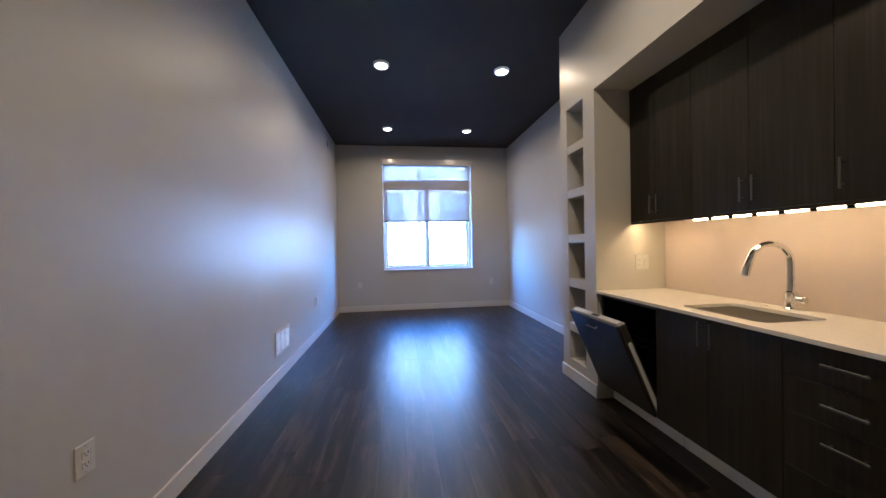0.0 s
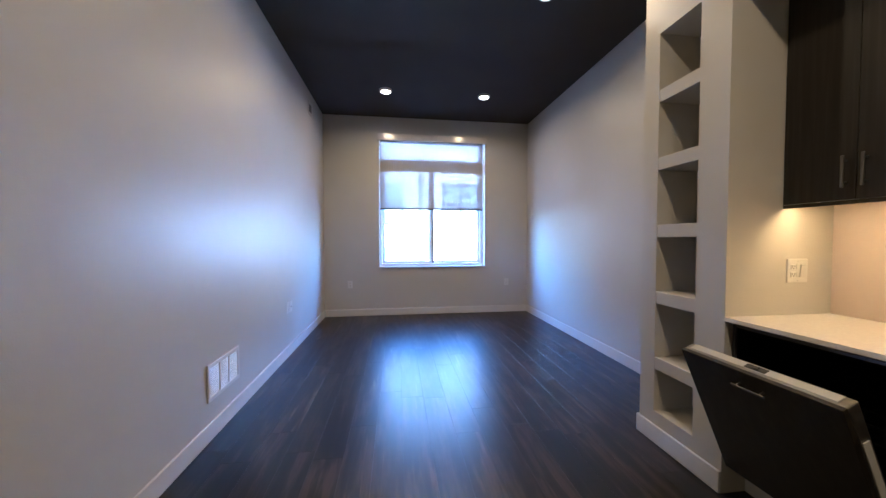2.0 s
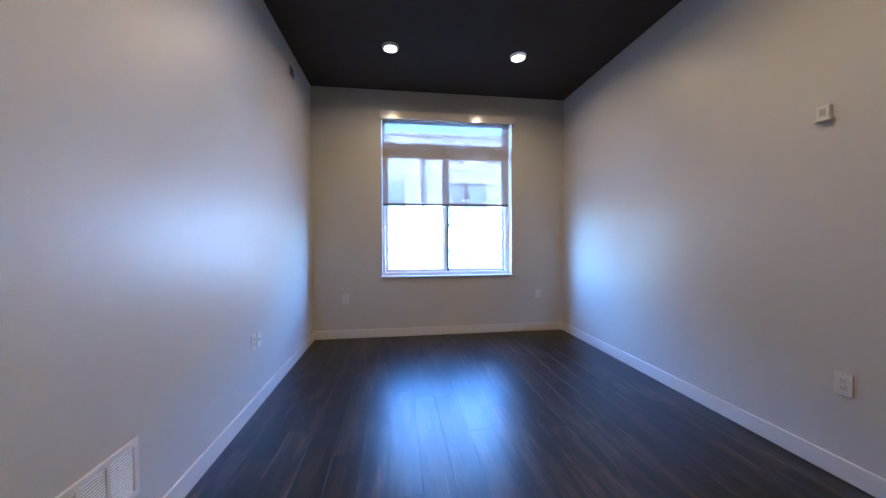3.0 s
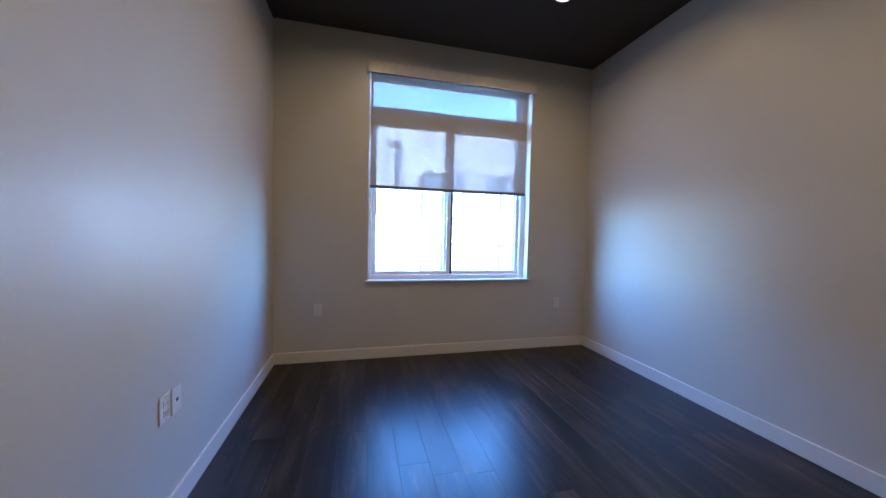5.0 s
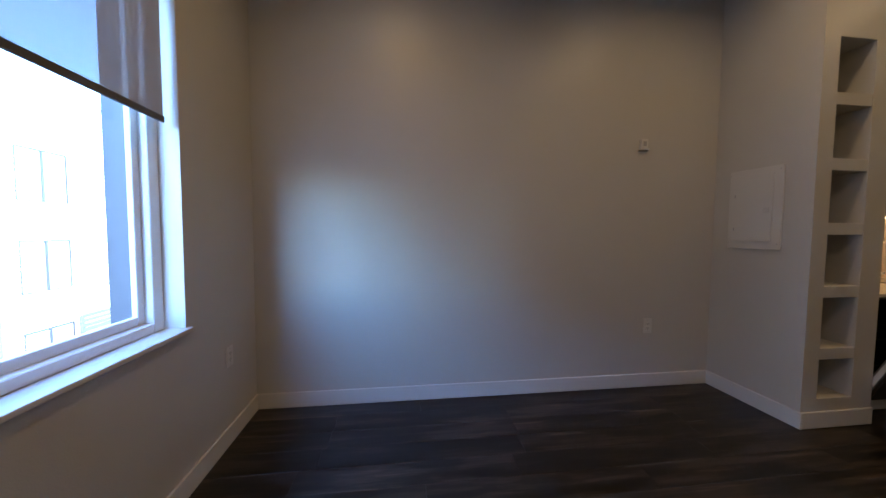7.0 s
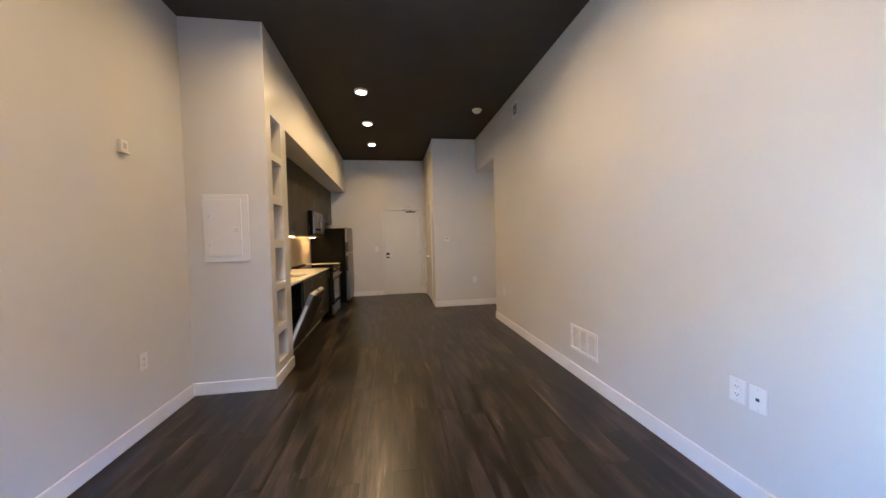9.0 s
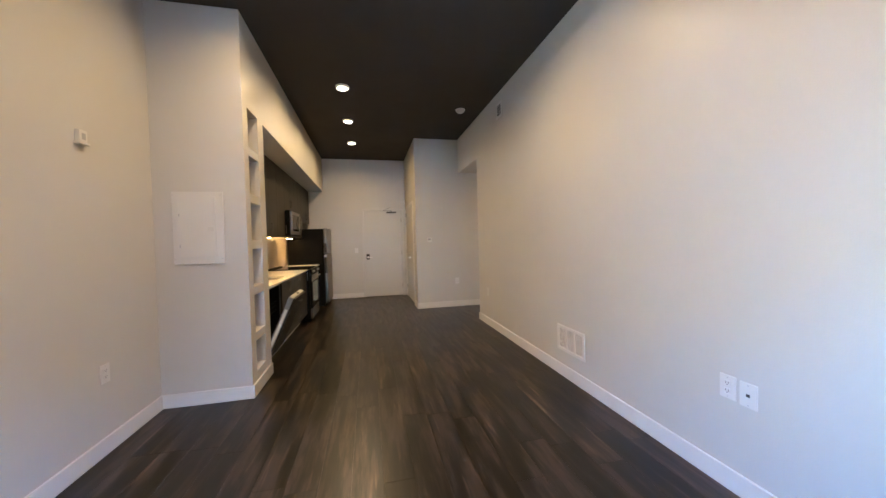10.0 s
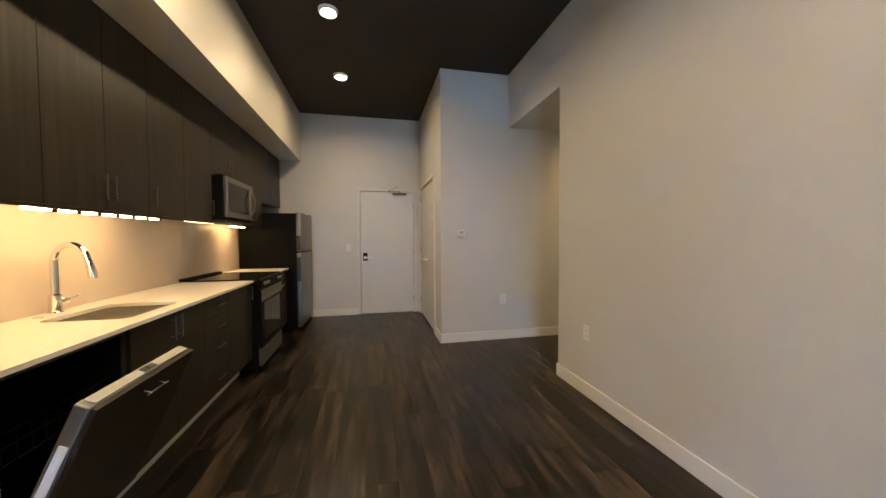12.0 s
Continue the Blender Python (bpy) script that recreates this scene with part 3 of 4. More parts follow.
def rack(z):
    bars = []
    for k in range(11):
        y = DW0 + 0.04 + k * (DW1 - DW0 - 0.08) / 10
        bars.append(box(CF + 0.06, RECESS - 0.05, y - 0.002, y + 0.002, z, z + 0.004))
    for x in (CF + 0.06, RECESS - 0.05):
        for zz in (z, z + 0.06, z + 0.11):
            bars.append(box(x - 0.002, x + 0.002, DW0 + 0.04, DW1 - 0.04, zz, zz + 0.004))
        for k in range(11):
            y = DW0 + 0.04 + k * (DW1 - DW0 - 0.08) / 10
            bars.append(box(x - 0.002, x + 0.002, y - 0.002, y + 0.002, z, z + 0.112))
    return joined(*bars)


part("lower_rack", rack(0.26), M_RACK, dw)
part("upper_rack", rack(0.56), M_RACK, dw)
LEAN_OPEN = Matrix.Translation((CF + 0.01, 0, 0.165)) @ Matrix.Rotation(radians(-23.7), 4, "Y")


def ajar(bm):
    return turned(bm, LEAN_OPEN)


dwd = part("door", ajar(box(0.0, 0.05, DW0 + 0.004, DW1 - 0.004, 0.0, 0.665, 0.006, 2)), M_STEEL_Y, dw, "steel inner door")
part("front_panel", ajar(box(-0.02, -0.0005, DW0 + 0.003, DW1 - 0.003, -0.005, 0.665, 0.0012)), M_CAB, dwd, "dark wood-grain panel")
part("control_strip", ajar(box(0.006, 0.044, DW0 + 0.03, DW1 - 0.03, 0.6652, 0.67, 0.0015)), M_GREY, dwd)
part("latch", ajar(joined(box(0.01, 0.036, 4.27, 4.35, 0.6702, 0.6735, 0.001), box(0.014, 0.03, 4.30, 4.32, 0.6736, 0.678))), M_BLACKMATTE, dwd)
for a in (DW0 + 0.0005, DW1 - 0.0035):
    part("edge_trim", ajar(box(0.008, 0.036, a, a + 0.003, 0.04, 0.53)), M_WHITE, dwd, "white edge strip")
part("handle", ajar(joined(box(-0.05, -0.042, 4.25, 4.38, 0.60, 0.609, 0.002), rod((-0.02, 4.27, 0.605), (-0.045, 4.27, 0.605), 0.004, 8), rod((-0.02, 4.36, 0.605), (-0.045, 4.36, 0.605), 0.004, 8))), M_PULL, dwd)

# upper cabinets
UX = 3.178


def wall_cabinet(y0, y1, z0, doors, label):
    t = thing("wall_cabinet", (3.3, (y0 + y1) / 2, z0), label, "cabinet", "kitchen wall cabinets")
    part("body", box(UX + 0.02, RECESS, y0, y1, z0 + 0.012, SOFFIT - 0.001), M_CABIN, t)
    part("light_rail", box(UX + 0.002, UX + 0.02, y0, y1, z0 - 0.018, z0, 0.001), M_CAB, t)
    for a, b, side in doors:
        f = front(t, "door", a, b, z0, SOFFIT - 0.002, UX)
        y = a + 0.033 if side == "far" else b - 0.033
        bar_handle(f, (UX, y, z0 + 0.06), (UX, y, z0 + 0.19), 0.025)
    return t


Z0 = 1.482
wall_cabinet(4.04, COL0 - 0.002, Z0, [(4.04, 4.358, "near"), (4.358, COL0 - 0.002, "far")], "dark wood-grain wall cabinet with two doors")
wall_cabinet(3.30, 4.04, Z0, [(3.30, 3.67, "near"), (3.67, 4.04, "far")], "dark wood-grain wall cabinet over the sink")
wall_cabinet(2.87, 3.30, Z0, [(2.87, 3.30, "near")], "dark wood-grain wall cabinet with one door")
wall_cabinet(2.405, 2.87, Z0, [(2.405, 2.87, "far")], "dark wood-grain wall cabinet beside the microwave")
wall_cabinet(1.615, 2.405, 1.945, [(1.615, 2.01, "near"), (2.01, 2.405, "far")], "dark wood-grain wall cabinet over the microwave")
wall_cabinet(0.97, 1.615, Z0, [(0.97, 1.29, "near"), (1.29, 1.615, "far")], "dark wood-grain wall cabinet between microwave and refrigerator")
wall_cabinet(0.03, 0.97, 1.83, [(0.03, 0.5, "near"), (0.5, 0.97, "far")], "dark wood-grain wall cabinet over the refrigerator")


def light_bar(y0, y1, n, material, x=3.235, deep=0.015):
    t = thing("under_cabinet_light", (x, (y0 + y1) / 2, Z0), "warm white linear light under the wall cabinet, lit", "under-cabinet light", "under-cabinet lights")
    part("housing", box(x - 0.018, x + 0.018, y0, y1, Z0 - 0.012, Z0 + 0.011, 0.001), M_BLACKMATTE, t)
    w = (y1 - y0) / n
    low = Z0 - 0.0121 - deep
    for k in range(n):
        lens = part("lens", box(x - 0.022, x + 0.014, y0 + k * w + 0.0145, y0 + (k + 1) * w - 0.0145, low, Z0 - 0.0121, 0.002), material, t)
        if n > 1:
            for r in range(1, 8):
                yr = y0 + k * w + 0.0145 + r * (w - 0.029) / 8
                part("louver", box(x - 0.0232, x + 0.015, yr - 0.0008, yr + 0.0008, low - 0.001, Z0 - 0.0125), M_WHITE, lens)
            part("clip", box(x - 0.024, x + 0.016, y0 + k * w - 0.014, y0 + k * w + 0.014, low - 0.004, Z0 - 0.0121, 0.001), M_BLACK, t)
    return t


light_bar(3.133, 4.078, 7, M_LED)
light_bar(2.3, 2.76, 1, M_LED_DIM, 3.235, 0.005)
light_bar(1.1, 1.54, 1, M_LED, 3.36, 0.005)
puck = thing("under_cabinet_light", (3.3, 4.35, Z0), "slim warm white light under the corner wall cabinet, lit", "under-cabinet light", "under-cabinet lights")
part("housing", box(3.2, 3.232, 4.2, 4.6, Z0 - 0.002, Z0 + 0.0115, 0.001), M_WHITE, puck)
part("lens", box(3.203, 3.229, 4.21, 4.59, Z0 - 0.006, Z0 - 0.0021), M_LED_CORNER, puck)

# microwave over the range
mw = thing("microwave", (3.24, 1.95, 1.505), "stainless over-range microwave under the wall cabinet", "microwave")
MY0, MY1, MX = 1.575, 2.325, 3.085
part("body", box(MX + 0.034, RECESS, MY0, MY1, 1.505, 1.94, 0.003), M_BLACK, mw)
mwd = part("door", box(MX, MX + 0.033, MY0 + 0.012, MY1 - 0.008, 1.53, 1.925, 0.006, 2), M_STEEL_Y, mw, "stainless door frame")
part("door_window", box(MX - 0.0015, MX + 0.001, MY0 + 0.16, MY1 - 0.05, 1.585, 1.87, 0.001), M_BLACKGLASS, mwd, "dark glass")
part("control_strip", box(MX - 0.0015, MX + 0.001, MY0 + 0.022, MY0 + 0.075, 1.56, 1.9, 0.001), M_BLACKGLASS, mwd, "black key panel")
part("handle", tube([(MX - 0.005, MY0 + 0.12, 1.56)] + [(MX - 0.005 - 0.045 * math.sin(math.pi * k / 10), MY0 + 0.12, 1.56 + 0.335 * k / 10) for k in range(1, 10)] + [(MX - 0.005, MY0 + 0.12, 1.895)], 0.009, 10), M_STEEL_Z, mwd, smooth=True)
part("vent_lip", box(MX + 0.02, 3.4, MY0 + 0.01, MY1 - 0.01, 1.485, 1.504, 0.003), M_BLACKMATTE, mw)

# range
rg = thing("range", (3.1, 1.98, 0.0), "black and stainless slide-in electric range", "range")
RY0, RY1 = 1.602, 2.36
part("body", box(2.83, RECESS - 0.02, RY0, RY1, 0.03, 0.905, 0.003), M_BLACK, rg)
part("cooktop", box(2.80, RECESS - 0.012, RY0 - 0.008, RY1 + 0.016, 0.916, 0.928, 0.004, 2), M_BLACKGLASS, rg, "black glass cooktop")
part("back_trim", box(RECESS - 0.07, RECESS - 0.014, RY0 - 0.004, RY1 + 0.012, 0.929, 0.945, 0.003, 2), M_BLACK, rg)
rgd = part("oven_door", box(2.795, 2.829, RY0 + 0.008, RY1 - 0.008, 0.24, 0.82, 0.005, 2), M_BLACK, rg, "black oven door")
part("door_band", box(2.7925, 2.7945, RY0 + 0.012, RY1 - 0.012, 0.7, 0.812, 0.0008), M_STEEL_Y, rgd, "stainless band")
part("oven_window", box(2.7935, 2.796, RY0 + 0.09, RY1 - 0.09, 0.3, 0.68, 0.001), M_BLACKGLASS, rgd)
part("handle", joined(rod((2.755, RY0 + 0.05, 0.765), (2.755, RY1 - 0.05, 0.765), 0.011, 14, bev=0.002), rod((2.795, RY0 + 0.08, 0.765), (2.755, RY0 + 0.08, 0.765), 0.008, 10), rod((2.795, RY1 - 0.08, 0.765), (2.755, RY1 - 0.08, 0.765), 0.008, 10)), M_STEEL_Y, rgd, smooth=True)
part("drawer", box(2.797, 2.829, RY0 + 0.008, RY1 - 0.008, 0.06, 0.232, 0.005, 2), M_STEEL_Y, rg, "stainless lower drawer")
panel = part("control_panel", box(2.79, 2.829, RY0 + 0.004, RY1 - 0.004, 0.828, 0.912, 0.006, 2), M_BLACK, rg)
for y in (RY0 + 0.09, RY0 + 0.19, RY1 - 0.19, RY1 - 0.09):
    part("knob", joined(rod((2.79, y, 0.872), (2.765, y, 0.878), 0.02, 18, 0.017, bev=0.003)), M_STEEL_Y, panel, "steel knob", smooth=True)
for x in (2.87, 3.38):
    for y in (RY0 + 0.05, RY1 - 0.05):
        part("foot", rod((x, y, 0), (x, y, 0.03), 0.015, 10), M_BLACKMATTE, rg)

# refrigerator
fr = thing("refrigerator", (3.1, 0.52, 0.0), "black-sided stainless top-freezer refrigerator by the entry wall", "refrigerator")
part("body", box(2.76, RECESS - 0.02, 0.1, 0.94, 0.02, 1.67, 0.004, 2), M_BLACK, fr)
for nm, z0, z1 in (("freezer_door", 1.135, 1.68), ("fridge_door", 0.07, 1.122)):
    d = part(nm, box(2.688, 2.757, 0.1, 0.94, z0, z1, 0.012, 3), M_STEEL_Z, fr, "stainless door", smooth=True)
    hz = (1.16, 1.36) if nm == "freezer_door" else (0.72, 1.06)
    part("handle", box(2.70, 2.752, 0.9405, 0.952, hz[0], hz[1], 0.004, 2), M_BLACKMATTE, d, "black side grip")
part("kick_plate", box(2.77, 2.8, 0.11, 0.93, 0.005, 0.065), M_BLACKMATTE, fr)
for x in (2.82, 3.38):
    for y in (0.15, 0.89):
        part("foot", rod((x, y, 0), (x, y, 0.02), 0.018, 10), M_GREY, fr)
part("hinge_cover", box(2.70, 2.78, 0.11, 0.17, 1.681, 1.695, 0.003), M_BLACKMATTE, fr)


# ---- doors ----
def lever(parent, p, way, face):
    """Lever handle on a face; way: which way the lever points; face: the way out of the door."""
    p, way, face = Vector(p), Vector(way), Vector(face)
    joint = p + face * 0.045
    part("lever_handle", joined(rod(p, p + face * 0.009, 0.026, 20, bev=0.002), rod(p, joint, 0.009, 12), rod(joint - way * 0.006, joint + way * 0.11, 0.0085, 12, 0.007, bev=0.002)), M_LEVER, parent, "brushed nickel lever handle", smooth=True)


entry = thing("door_1", (1.457, -0.02, 0.0), "grey-white painted entry door, closed, with a closer", "door", "", "structure")
part("door_frame", joined(box(DX0 - 0.05, DX0, -0.12, 0.012, 0, DZ + 0.05, 0.002), box(DX1, DX1 + 0.05, -0.12, 0.012, 0, DZ + 0.05, 0.002), box(DX0, DX1, -0.12, 0.012, DZ, DZ + 0.05, 0.002)), M_DOOR, entry)
leaf = part("leaf", box(DX0 + 0.004, DX1 - 0.008, -0.05, -0.006, 0.01, DZ - 0.004, 0.002), M_DOOR, entry)
part("lock_plate", box(1.80, 1.875, -0.0055, 0.012, 0.93, 1.065, 0.004, 2), M_BLACK, entry, "black electronic lock plate")
lever(entry, (1.838, 0.012, 0.985), (-1, 0, 0), (0, 1, 0))
part("closer", joined(box(1.12, 1.36, -0.0055, 0.04, 2.072, 2.105, 0.006, 2), rod((1.24, 0.05, 2.105), (1.24, 0.05, 2.125), 0.012, 12), box(1.235, 1.43, 0.045, 0.06, 2.125, 2.132, 0.001),
                      turned(box(-0.1, 0.1, -0.007, 0.007, -0.003, 0.003, 0.001), pose(1.36, 0.03, 2.17, 0, 25, 0))), M_GREYDARK, entry, "steel door closer")
for z in (0.25, 1.07, 1.9):
    part("hinge", rod((DX0 + 0.001, 0.006, z - 0.05), (DX0 + 0.001, 0.006, z + 0.05), 0.0075, 10), M_NICKEL, entry)
part("threshold", box(DX0, DX1, -0.12, 0.0, 0.0, 0.009, 0.002), M_STEEL_Y, entry)

closet = thing("door_2", (0.86, 0.78, 0.0), "grey-white painted double closet doors, closed", "door", "", "structure")
HX = HALL_X
part("casing", joined(box(HX, HX + 0.016, CY0 - 0.055, CY0, 0, DZ + 0.075, 0.002), box(HX, HX + 0.016, CY1, CY1 + 0.055, 0, DZ + 0.075, 0.002), box(HX, HX + 0.016, CY0, CY1, DZ + 0.02, DZ + 0.075, 0.002)), M_TRIM, closet)
part("jamb", joined(box(HX - 0.12, HX, CY0, CY0 + 0.015, 0, DZ + 0.02), box(HX - 0.12, HX, CY1 - 0.015, CY1, 0, DZ + 0.02), box(HX - 0.12, HX, CY0 + 0.015, CY1 - 0.015, DZ + 0.005, DZ + 0.02)), M_TRIM, closet)
mid = (CY0 + CY1) / 2
for a, b, s in ((CY0 + 0.018, mid - 0.0015, 1), (mid + 0.0015, CY1 - 0.018, -1)):
    lf = part("leaf", box(HX - 0.045, HX - 0.005, a, b, 0.012, DZ - 0.004, 0.002), M_DOOR, closet)
    hy = b - 0.05 if s > 0 else a + 0.05
    lever(lf, (HX - 0.005, hy, 0.98), (0, -s, 0), (1, 0, 0))
    for z in (0.25, 1.12, 2.0):
        yy = a - 0.001 if s > 0 else b + 0.001
        part("hinge", rod((HX + 0.002, yy, z - 0.045), (HX + 0.002, yy, z + 0.045), 0.0075, 10), M_NICKEL, lf)


# ---- small fittings on the walls and the ceiling ----
def facing(x, y, z, rz):
    return pose(x, y, z, 0, 0, rz)


def wall_plate(name, m, w, h, holes, label, category, group=""):
    """A screwed plate; in its own frame it looks along -y. holes: kind and offset."""
    t = thing(name, (0, 0, 0), label, category, group)
    part("plate", box(-w / 2, w / 2, -0.007, -0.0005, -h / 2, h / 2, 0.0025, 2), M_WHITE, t)
    for kind, ox, oz in holes:
        if kind == "socket":
            s = part("socket", box(ox - 0.017, ox + 0.017, -0.0095, -0.0072, oz - 0.014, oz + 0.014, 0.003, 2), M_WHITE, t)
            part("slot", joined(box(ox - 0.008, ox - 0.0055, -0.0102, -0.0096, oz - 0.002, oz + 0.008), box(ox + 0.0055, ox + 0.008, -0.0102, -0.0096, oz - 0.002, oz + 0.008), box(ox - 0.0025, ox + 0.0025, -0.0102, -0.0096, oz - 0.01, oz - 0.006)), M_SLOT, s)
        elif kind == "jack":
            part("jack", box(ox - 0.009, ox + 0.009, -0.009, -0.0072, oz - 0.008, oz + 0.008, 0.001), M_SLOT, t)
        elif kind == "rocker":
            part("rocker", turned(box(-0.0165, 0.0165, -0.004, 0.002, -0.033, 0.033, 0.002, 2), pose(ox, -0.0085, oz, 4, 0, 0)), M_WHITE, t)
    for s in (1, -1):
        part("screw", rod((0, -0.007, s * (h / 2 - 0.012)), (0, -0.0078, s * (h / 2 - 0.012)), 0.003, 8), M_GREY, t)
    t.matrix_basis = m
    return t


TWO = [("socket", 0, 0.02), ("socket", 0, -0.02)]
wall_plate("wall_outlet", facing(WEST, 3.485, 0.525, 90), 0.08, 0.124, TWO, "white duplex outlet on the painted wall", "outlet", "wall outlets")
wall_plate("wall_outlet", facing(WEST, 7.068, 0.545, 90), 0.08, 0.124, TWO, "white duplex outlet beside a data jack", "outlet", "wall outlets")
wall_plate("data_jack", facing(WEST, 7.165, 0.54, 90), 0.08, 0.124, [("jack", 0, 0)], "white data jack plate beside an outlet", "data jack")
wall_plate("wall_outlet", facing(0.42, NORTH, 0.54, 0), 0.08, 0.124, TWO, "white duplex outlet beside the window", "outlet", "wall outlets")
wall_plate("wall_outlet", facing(3.17, NORTH, 0.545, 0), 0.08, 0.124, TWO, "white duplex outlet beside the window", "outlet", "wall outlets")
wall_plate("wall_outlet", facing(EAST, 5.81, 0.53, -90), 0.08, 0.124, TWO, "white duplex outlet on the painted wall", "outlet", "wall outlets")
wall_plate("wall_outlet", facing(0.07, HALL_Y, 0.525, 180), 0.08, 0.124, TWO, "white duplex outlet under the thermostat", "outlet", "wall outlets")
wall_plate("wall_outlet", facing(3.275, COL0, 1.145, 0), 0.125, 0.124, [("socket", -0.028, 0.02), ("socket", -0.028, -0.02), ("rocker", 0.028, 0)], "white outlet and switch plate over the worktop", "outlet", "wall outlets")
wall_plate("light_switch", facing(2.11, SOUTH, 1.16, 180), 0.08, 0.124, [("rocker", 0, 0)], "white rocker light switch beside the entry door", "light switch")

th = thing("thermostat", (0.63, HALL_Y, 1.372), "small white thermostat on the hall wall", "thermostat")
part("case", box(0.585, 0.675, HALL_Y + 0.0005, HALL_Y + 0.022, 1.328, 1.415, 0.004, 2), M_WHITE, th)
part("display", box(0.602, 0.658, HALL_Y + 0.0222, HALL_Y + 0.0235, 1.365, 1.402), M_GREY, th)

ch = thing("wall_sensor", (EAST, 5.915, 2.05), "small white wall box with a lower bracket", "wall sensor")
part("case", box(EAST - 0.028, EAST - 0.0005, 5.885, 5.945, 2.02, 2.095, 0.004, 2), M_WHITE, ch)
part("lens", box(EAST - 0.0295, EAST - 0.0281, 5.9, 5.93, 2.035, 2.075, 0.0005), M_GREY, ch)
part("bracket", box(EAST - 0.035, EAST - 0.0005, 5.875, 5.955, 2.005, 2.0185, 0.002), M_WHITE, ch)

bp = thing("breaker_panel", (3.228, COL1, 1.52), "white flush electrical panel cover on the wall", "electrical panel")
part("cover", box(3.03, 3.414, COL1 + 0.0005, COL1 + 0.012, 1.208, 1.818, 0.003, 2), M_PANEL, bp)
bd = part("door", box(3.09, 3.375, COL1 + 0.0125, COL1 + 0.02, 1.265, 1.775, 0.002, 2), M_PANEL, bp)
part("latch", box(3.105, 3.15, COL1 + 0.0205, COL1 + 0.025, 1.48, 1.52, 0.002), M_DOOR, bd)
for x, z in ((3.36, 1.36), (3.36, 1.62)):
    part("hinge", box(x - 0.004, x + 0.004, COL1 + 0.0205, COL1 + 0.0215, z - 0.012, z + 0.012), M_GREY, bd)
for x, z in ((3.05, 1.25), (3.406, 1.25), (3.05, 1.79), (3.406, 1.79)):
    part("screw", rod((x, COL1 + 0.012, z), (x, COL1 + 0.0135, z), 0.004, 8), M_GREY, bp)


def grille(y0, y1, z0, z1, columns, pitch, label, group, cover=0.31):
    t = thing("wall_vent", (WEST, (y0 + y1) / 2, z0), label, "vent", group)
    e = 0.028
    # flat dark sheet on the wall: the duct's shade as colour, no real hollow
    part("duct_shade", box(0.0005, 0.0012, y0 + 0.01, y1 - 0.01, z0 + 0.01, z1 - 0.01), M_SLOT, t)
    part("frame", joined(box(0.0013, 0.013, y0, y1, z0, z0 + e, 0.003, 2), box(0.0013, 0.013, y0, y1, z1 - e, z1, 0.003, 2), box(0.0013, 0.013, y0, y0 + e, z0 + e, z1 - e, 0.003, 2), box(0.0013, 0.013, y1 - e, y1, z0 + e, z1 - e, 0.003, 2)), M_WHITE, t)
    w = (y1 - y0 - 2 * e) / columns
    for k in range(1, columns):
        part("divider", box(0.0013, 0.0115, y0 + e + k * w - 0.008, y0 + e + k * w + 0.008, z0 + e, z1 - e), M_WHITE, t)
    n = int((z1 - z0 - 2 * e) / pitch)
    for c in range(columns):
        a = y0 + e + c * w + (0.0085 if c else 0.0)
        b = y0 + e + (c + 1) * w - (0.0085 if c < columns - 1 else 0.0)
        for k in range(n):
            z = z0 + e + (k + 0.5) * pitch
            part("slat", turned(box(-0.0007, 0.0007, a, b, -pitch * cover, pitch * cover), pose(0.0075, 0, z, 0, -28, 0)), M_WHITE, t)
    return t


grille(5.46, 5.885, 0.252, 0.498, 3, 0.0118, "white return air grille low on the painted wall", "wall vents")
grille(3.98, 4.185, 3.03, 3.235, 1, 0.02, "white supply vent high on the painted wall", "wall vents", 0.2)
grille(8.02, 8.24, 3.06, 3.24, 1, 0.02, "white supply vent high on the painted wall", "wall vents", 0.2)

sd = thing("smoke_detector", (0.36, 3.39, H), "round white smoke detector on the ceiling", "smoke detector")
part("base", lathe([(0.0, 0.0), (0.075, 0.0), (0.075, -0.012), (0.068, -0.016), (0.0, -0.016)], (0.36, 3.39, H)), M_WHITE, sd, smooth=True)
part("cap", lathe([(0.062, -0.0165), (0.06, -0.035), (0.045, -0.046), (0.0, -0.049)], (0.36, 3.39, H)), M_WHITE, sd, smooth=True)


# ---- outside ----
FAC = 21.3
structure("ground", box(-400, 400, 9.6, 900, -7.6, -7.5), M_ASPHALT, "grey asphalt ground between the buildings", "ground")
bld = thing("apartment_building", (6, FAC, -7.5), "white sided apartment block across the way, in sun", "building")
ROOF = 6.62
wins = []
for base in (-4.6, -1.22, 2.16):
    for x0, x1, low in ((-0.35, 1.45, 1), (3.7, 5.7, 1), (7.0, 8.5, 0), (11.0, 12.75, 0), (14.6, 16.4, 0), (18.2, 19.9, 1)):
        z0 = base if low else base + 0.2
        wins.append((x0, x1, z0, base + 2.07, low))
part("wall", box(0.2, 20.5, FAC, FAC + 9, -7.5, ROOF), M_SIDING, bld)
# unseen west end, added dark so that little light bounces in from it
part("wing", box(-11.5, 0.198, FAC - 0.01, FAC + 9, -7.5, ROOF), M_UNSEEN_WING, bld, "added dark wing, out of view, that cuts bounced light")
part("parapet", box(-11.6, 20.6, FAC - 0.12, FAC + 9.1, ROOF, ROOF + 0.16, 0.01), M_FACADE_TRIM, bld, "grey metal coping")
board_mesh = {}
course = 0.19
zb = -7.4
rows_made = 0
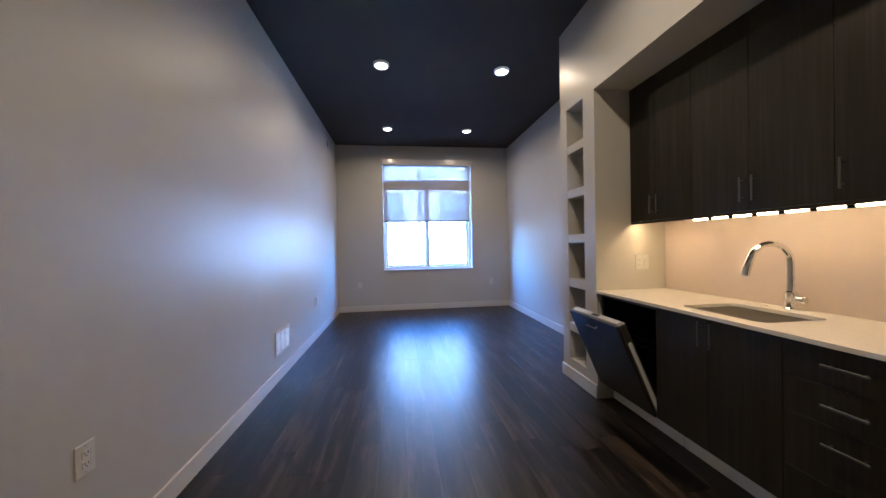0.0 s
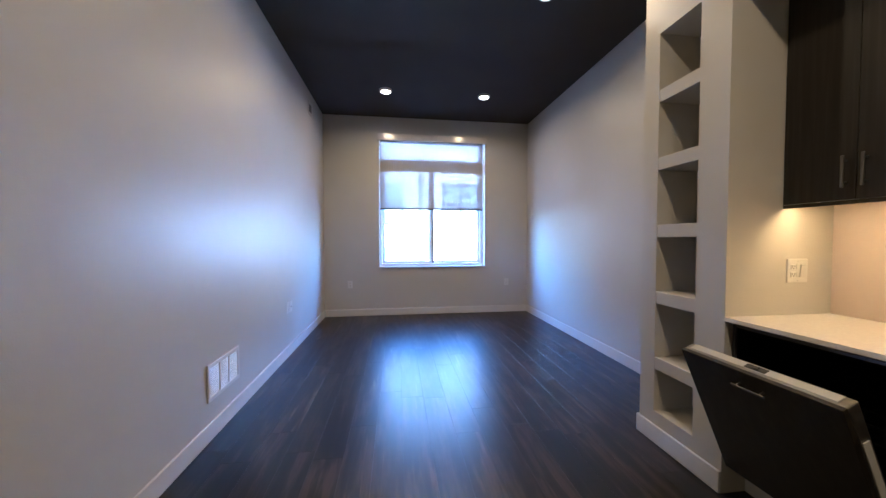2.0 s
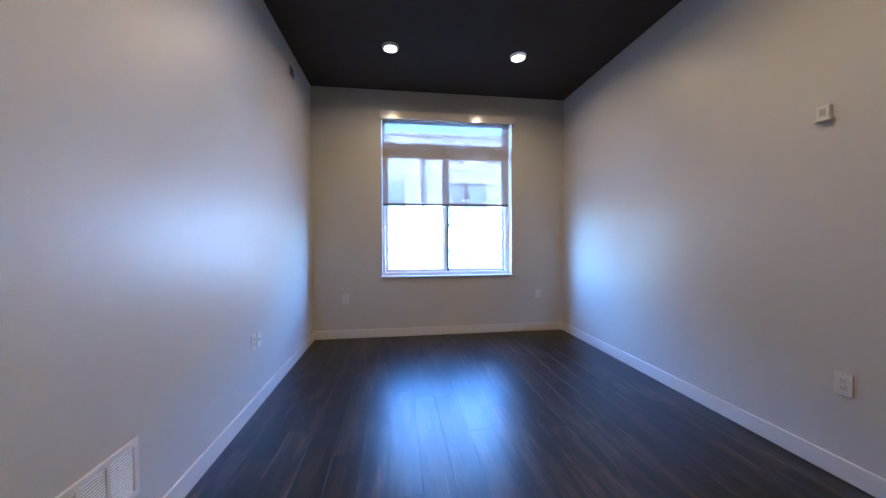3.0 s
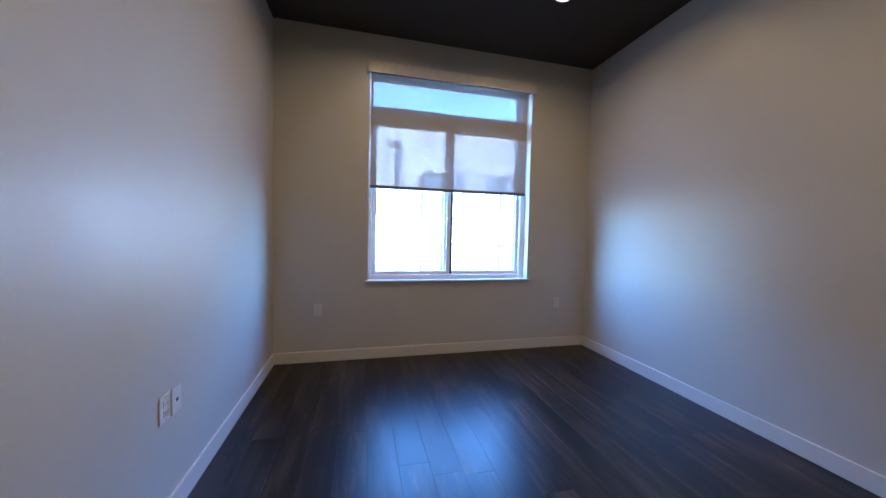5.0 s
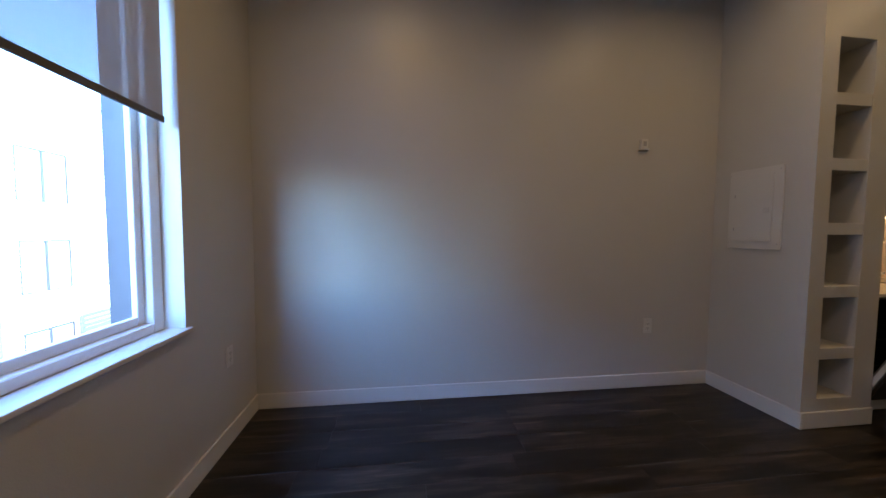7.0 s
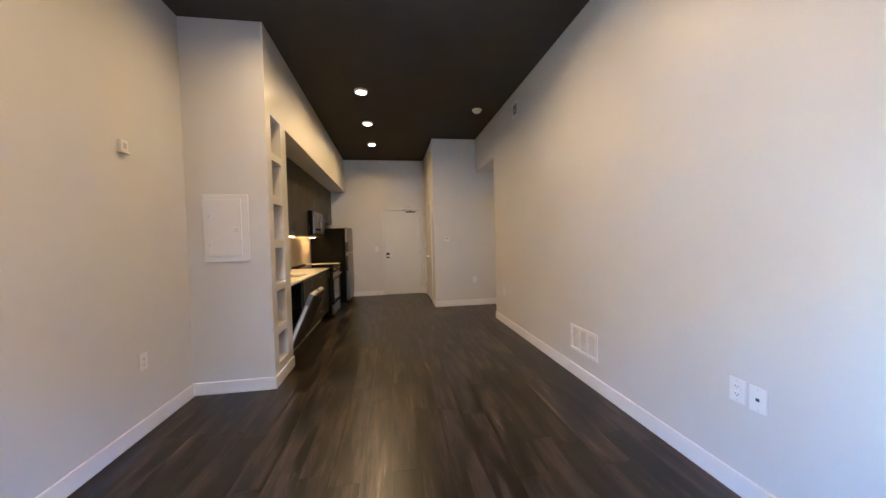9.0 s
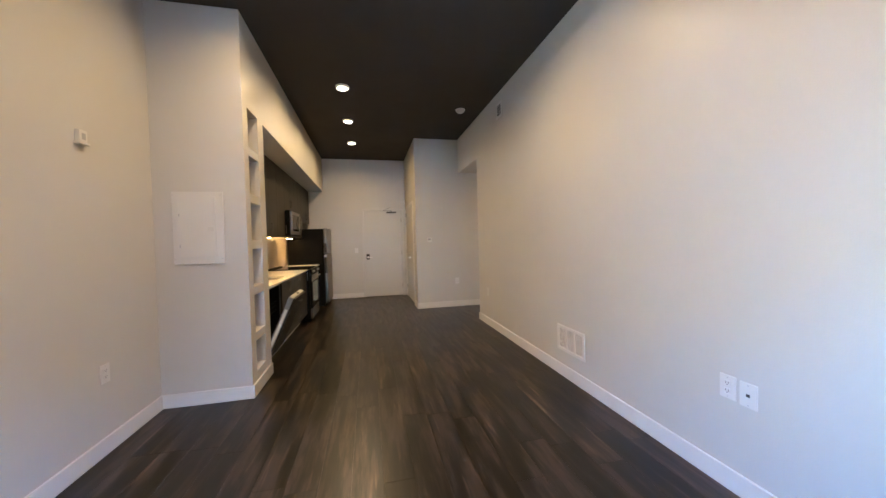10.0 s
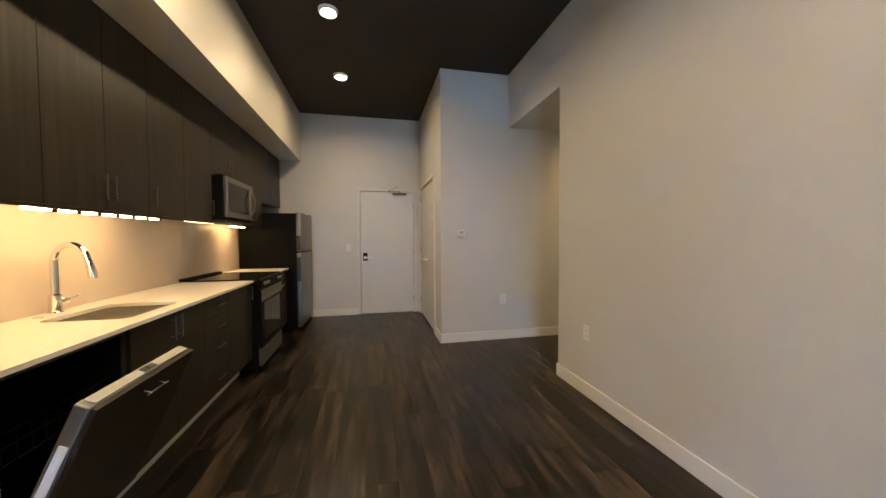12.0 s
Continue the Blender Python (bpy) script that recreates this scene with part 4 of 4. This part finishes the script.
while zb < ROOF - 0.05:
    cuts = sorted((x0 - 0.035, x1 + 0.035) for x0, x1, z0, z1, low in wins if z0 - 0.035 < zb + course and z1 + 0.035 > zb)
    xs, a = [], 0.2
    for c0, c1 in cuts:
        xs.append((a, c0))
        a = c1
    xs.append((a, 20.5))
    for x0, x1 in xs:
        if x1 <= x0:
            continue
        key = round(x1 - x0, 3)
        if key not in board_mesh:
            bm = bmesh.new()
            v = [bm.verts.new((x, y, z)) for x in (0, key) for y, z in ((0, 0), (-0.05, 0), (-0.012, course - 0.004), (0, course - 0.004))]
            for f in ((0, 1, 2, 3), (7, 6, 5, 4), (0, 4, 5, 1), (1, 5, 6, 2), (2, 6, 7, 3), (3, 7, 4, 0)):
                bm.faces.new([v[i] for i in f])
            bmesh.ops.recalc_face_normals(bm, faces=bm.faces[:])
            board_mesh[key] = mesh_of("siding_board", bm, M_SIDING)
        ob = new("siding_board", board_mesh[key])
        ob.parent = bld
        ob.location = Vector((x0, FAC - 0.002, zb)) - bld.location
    zb += course
for x0, x1, z0, z1, low in wins:
    w = part("window", joined(box(x0 - 0.035, x0, FAC - 0.06, FAC - 0.002, z0 - 0.035, z1 + 0.035), box(x1, x1 + 0.035, FAC - 0.06, FAC - 0.002, z0 - 0.035, z1 + 0.035), box(x0, x1, FAC - 0.06, FAC - 0.002, z1, z1 + 0.035), box(x0, x1, FAC - 0.06, FAC - 0.002, z0 - 0.035, z0),
                              box((x0 + x1) / 2 - 0.04, (x0 + x1) / 2 + 0.04, FAC - 0.055, FAC - 0.002, z0, z1)), M_DARKFRAME, bld)
    part("pane", joined(box(x0, (x0 + x1) / 2 - 0.04, FAC - 0.02, FAC - 0.004, z0, z1), box((x0 + x1) / 2 + 0.04, x1, FAC - 0.02, FAC - 0.004, z0, z1)), M_FARGLASS, w)
    if low:
        rail = [box(x0 - 0.1, x1 + 0.1, FAC - 0.2, FAC - 0.16, z0 + 1.05, z0 + 1.1), box(x0 - 0.1, x1 + 0.1, FAC - 0.2, FAC - 0.16, z0 + 0.9, z0 + 0.93), box(x0 - 0.1, x1 + 0.1, FAC - 0.2, FAC - 0.16, z0, z0 + 0.04)]
        rail += [box(x - 0.02, x + 0.02, FAC - 0.2, FAC - 0.002, z, z + 0.04) for x in (x0 - 0.08, x1 + 0.08) for z in (z0 + 0.02, z0 + 1.05)]
        rail += [box(x - 0.02, x + 0.02, FAC - 0.2, FAC - 0.16, z0 + 0.04, z0 + 1.05) for x in (x0 - 0.08, (x0 + x1) / 2, x1 + 0.08)]
        part("balcony_rail", joined(*rail), M_DARKFRAME, bld, "dark metal juliet rail")
for x, top in ((2.42, 5.4), (13.75, 5.4)):
    part("downpipe", joined(box(x - 0.06, x + 0.06, FAC - 0.16, FAC - 0.04, -7.4, top, 0.01), box(x - 0.14, x + 0.14, FAC - 0.22, FAC - 0.04, top, top + 0.25, 0.01)), M_PIPE, bld, "grey downpipe with a rain head")


screen = thing("slatted_screen", (18.6, FAC - 0.5, -7.5), "dark blue-grey slatted screen wall before the apartment block", "screen wall")
for x in (16.3, 17.8, 19.3, 20.8):
    part("post", box(x - 0.06, x + 0.06, FAC - 0.5, FAC - 0.38, -7.5, -2.25), M_REVEAL, screen)
slat_bm = box(16.2, 20.9, FAC - 0.54, FAC - 0.5, -7.4, -7.26)
first_slat = part("slat", slat_bm, M_REVEAL, screen)
for k in range(1, 27):
    ob = new("slat", first_slat.data)
    ob.parent = screen
    ob.location = (0, 0, k * 0.195)


# ---- floor planks ----
PW, PL = 0.178, 1.22
plank_mesh = {}


def plank(x0, x1, y0, y1):
    w, l = round(x1 - x0, 4), round(y1 - y0, 4)
    if (w, l) not in plank_mesh:
        g, c = 0.0002, 0.0006
        bm = bmesh.new()
        lo = [bm.verts.new(p) for p in ((g, g, -0.006), (w - g, g, -0.006), (w - g, l - g, -0.006), (g, l - g, -0.006))]
        mi = [bm.verts.new(p) for p in ((g, g, -0.0004), (w - g, g, -0.0004), (w - g, l - g, -0.0004), (g, l - g, -0.0004))]
        hi = [bm.verts.new(p) for p in ((g + c, g + c, 0), (w - g - c, g + c, 0), (w - g - c, l - g - c, 0), (g + c, l - g - c, 0))]
        for a, b in ((lo, mi), (mi, hi)):
            for k in range(4):
                bm.faces.new((a[k], a[(k + 1) % 4], b[(k + 1) % 4], b[k]))
        bm.faces.new(hi)
        plank_mesh[(w, l)] = mesh_of("plank", bm, M_PLANK)
    ob = new("plank", plank_mesh[(w, l)])
    ob.parent = floor
    ob.location = (x0, y0, 0)


lay = random.Random(4)


def lay_planks(x0, x1, y0, y1):
    x = x0
    while x < x1 - 0.01:
        xe = min(x + PW, x1)
        y = y0
        ye = y0 + lay.uniform(0.25, PL)
        while y < y1 - 0.01:
            plank(x, xe, y, min(ye, y1))
            y, ye = ye, ye + PL
        x = xe


lay_planks(0.0, EAST, 0.0, NORTH)
lay_planks(-2.6, 0.0, HALL_Y, OPEN_Y)
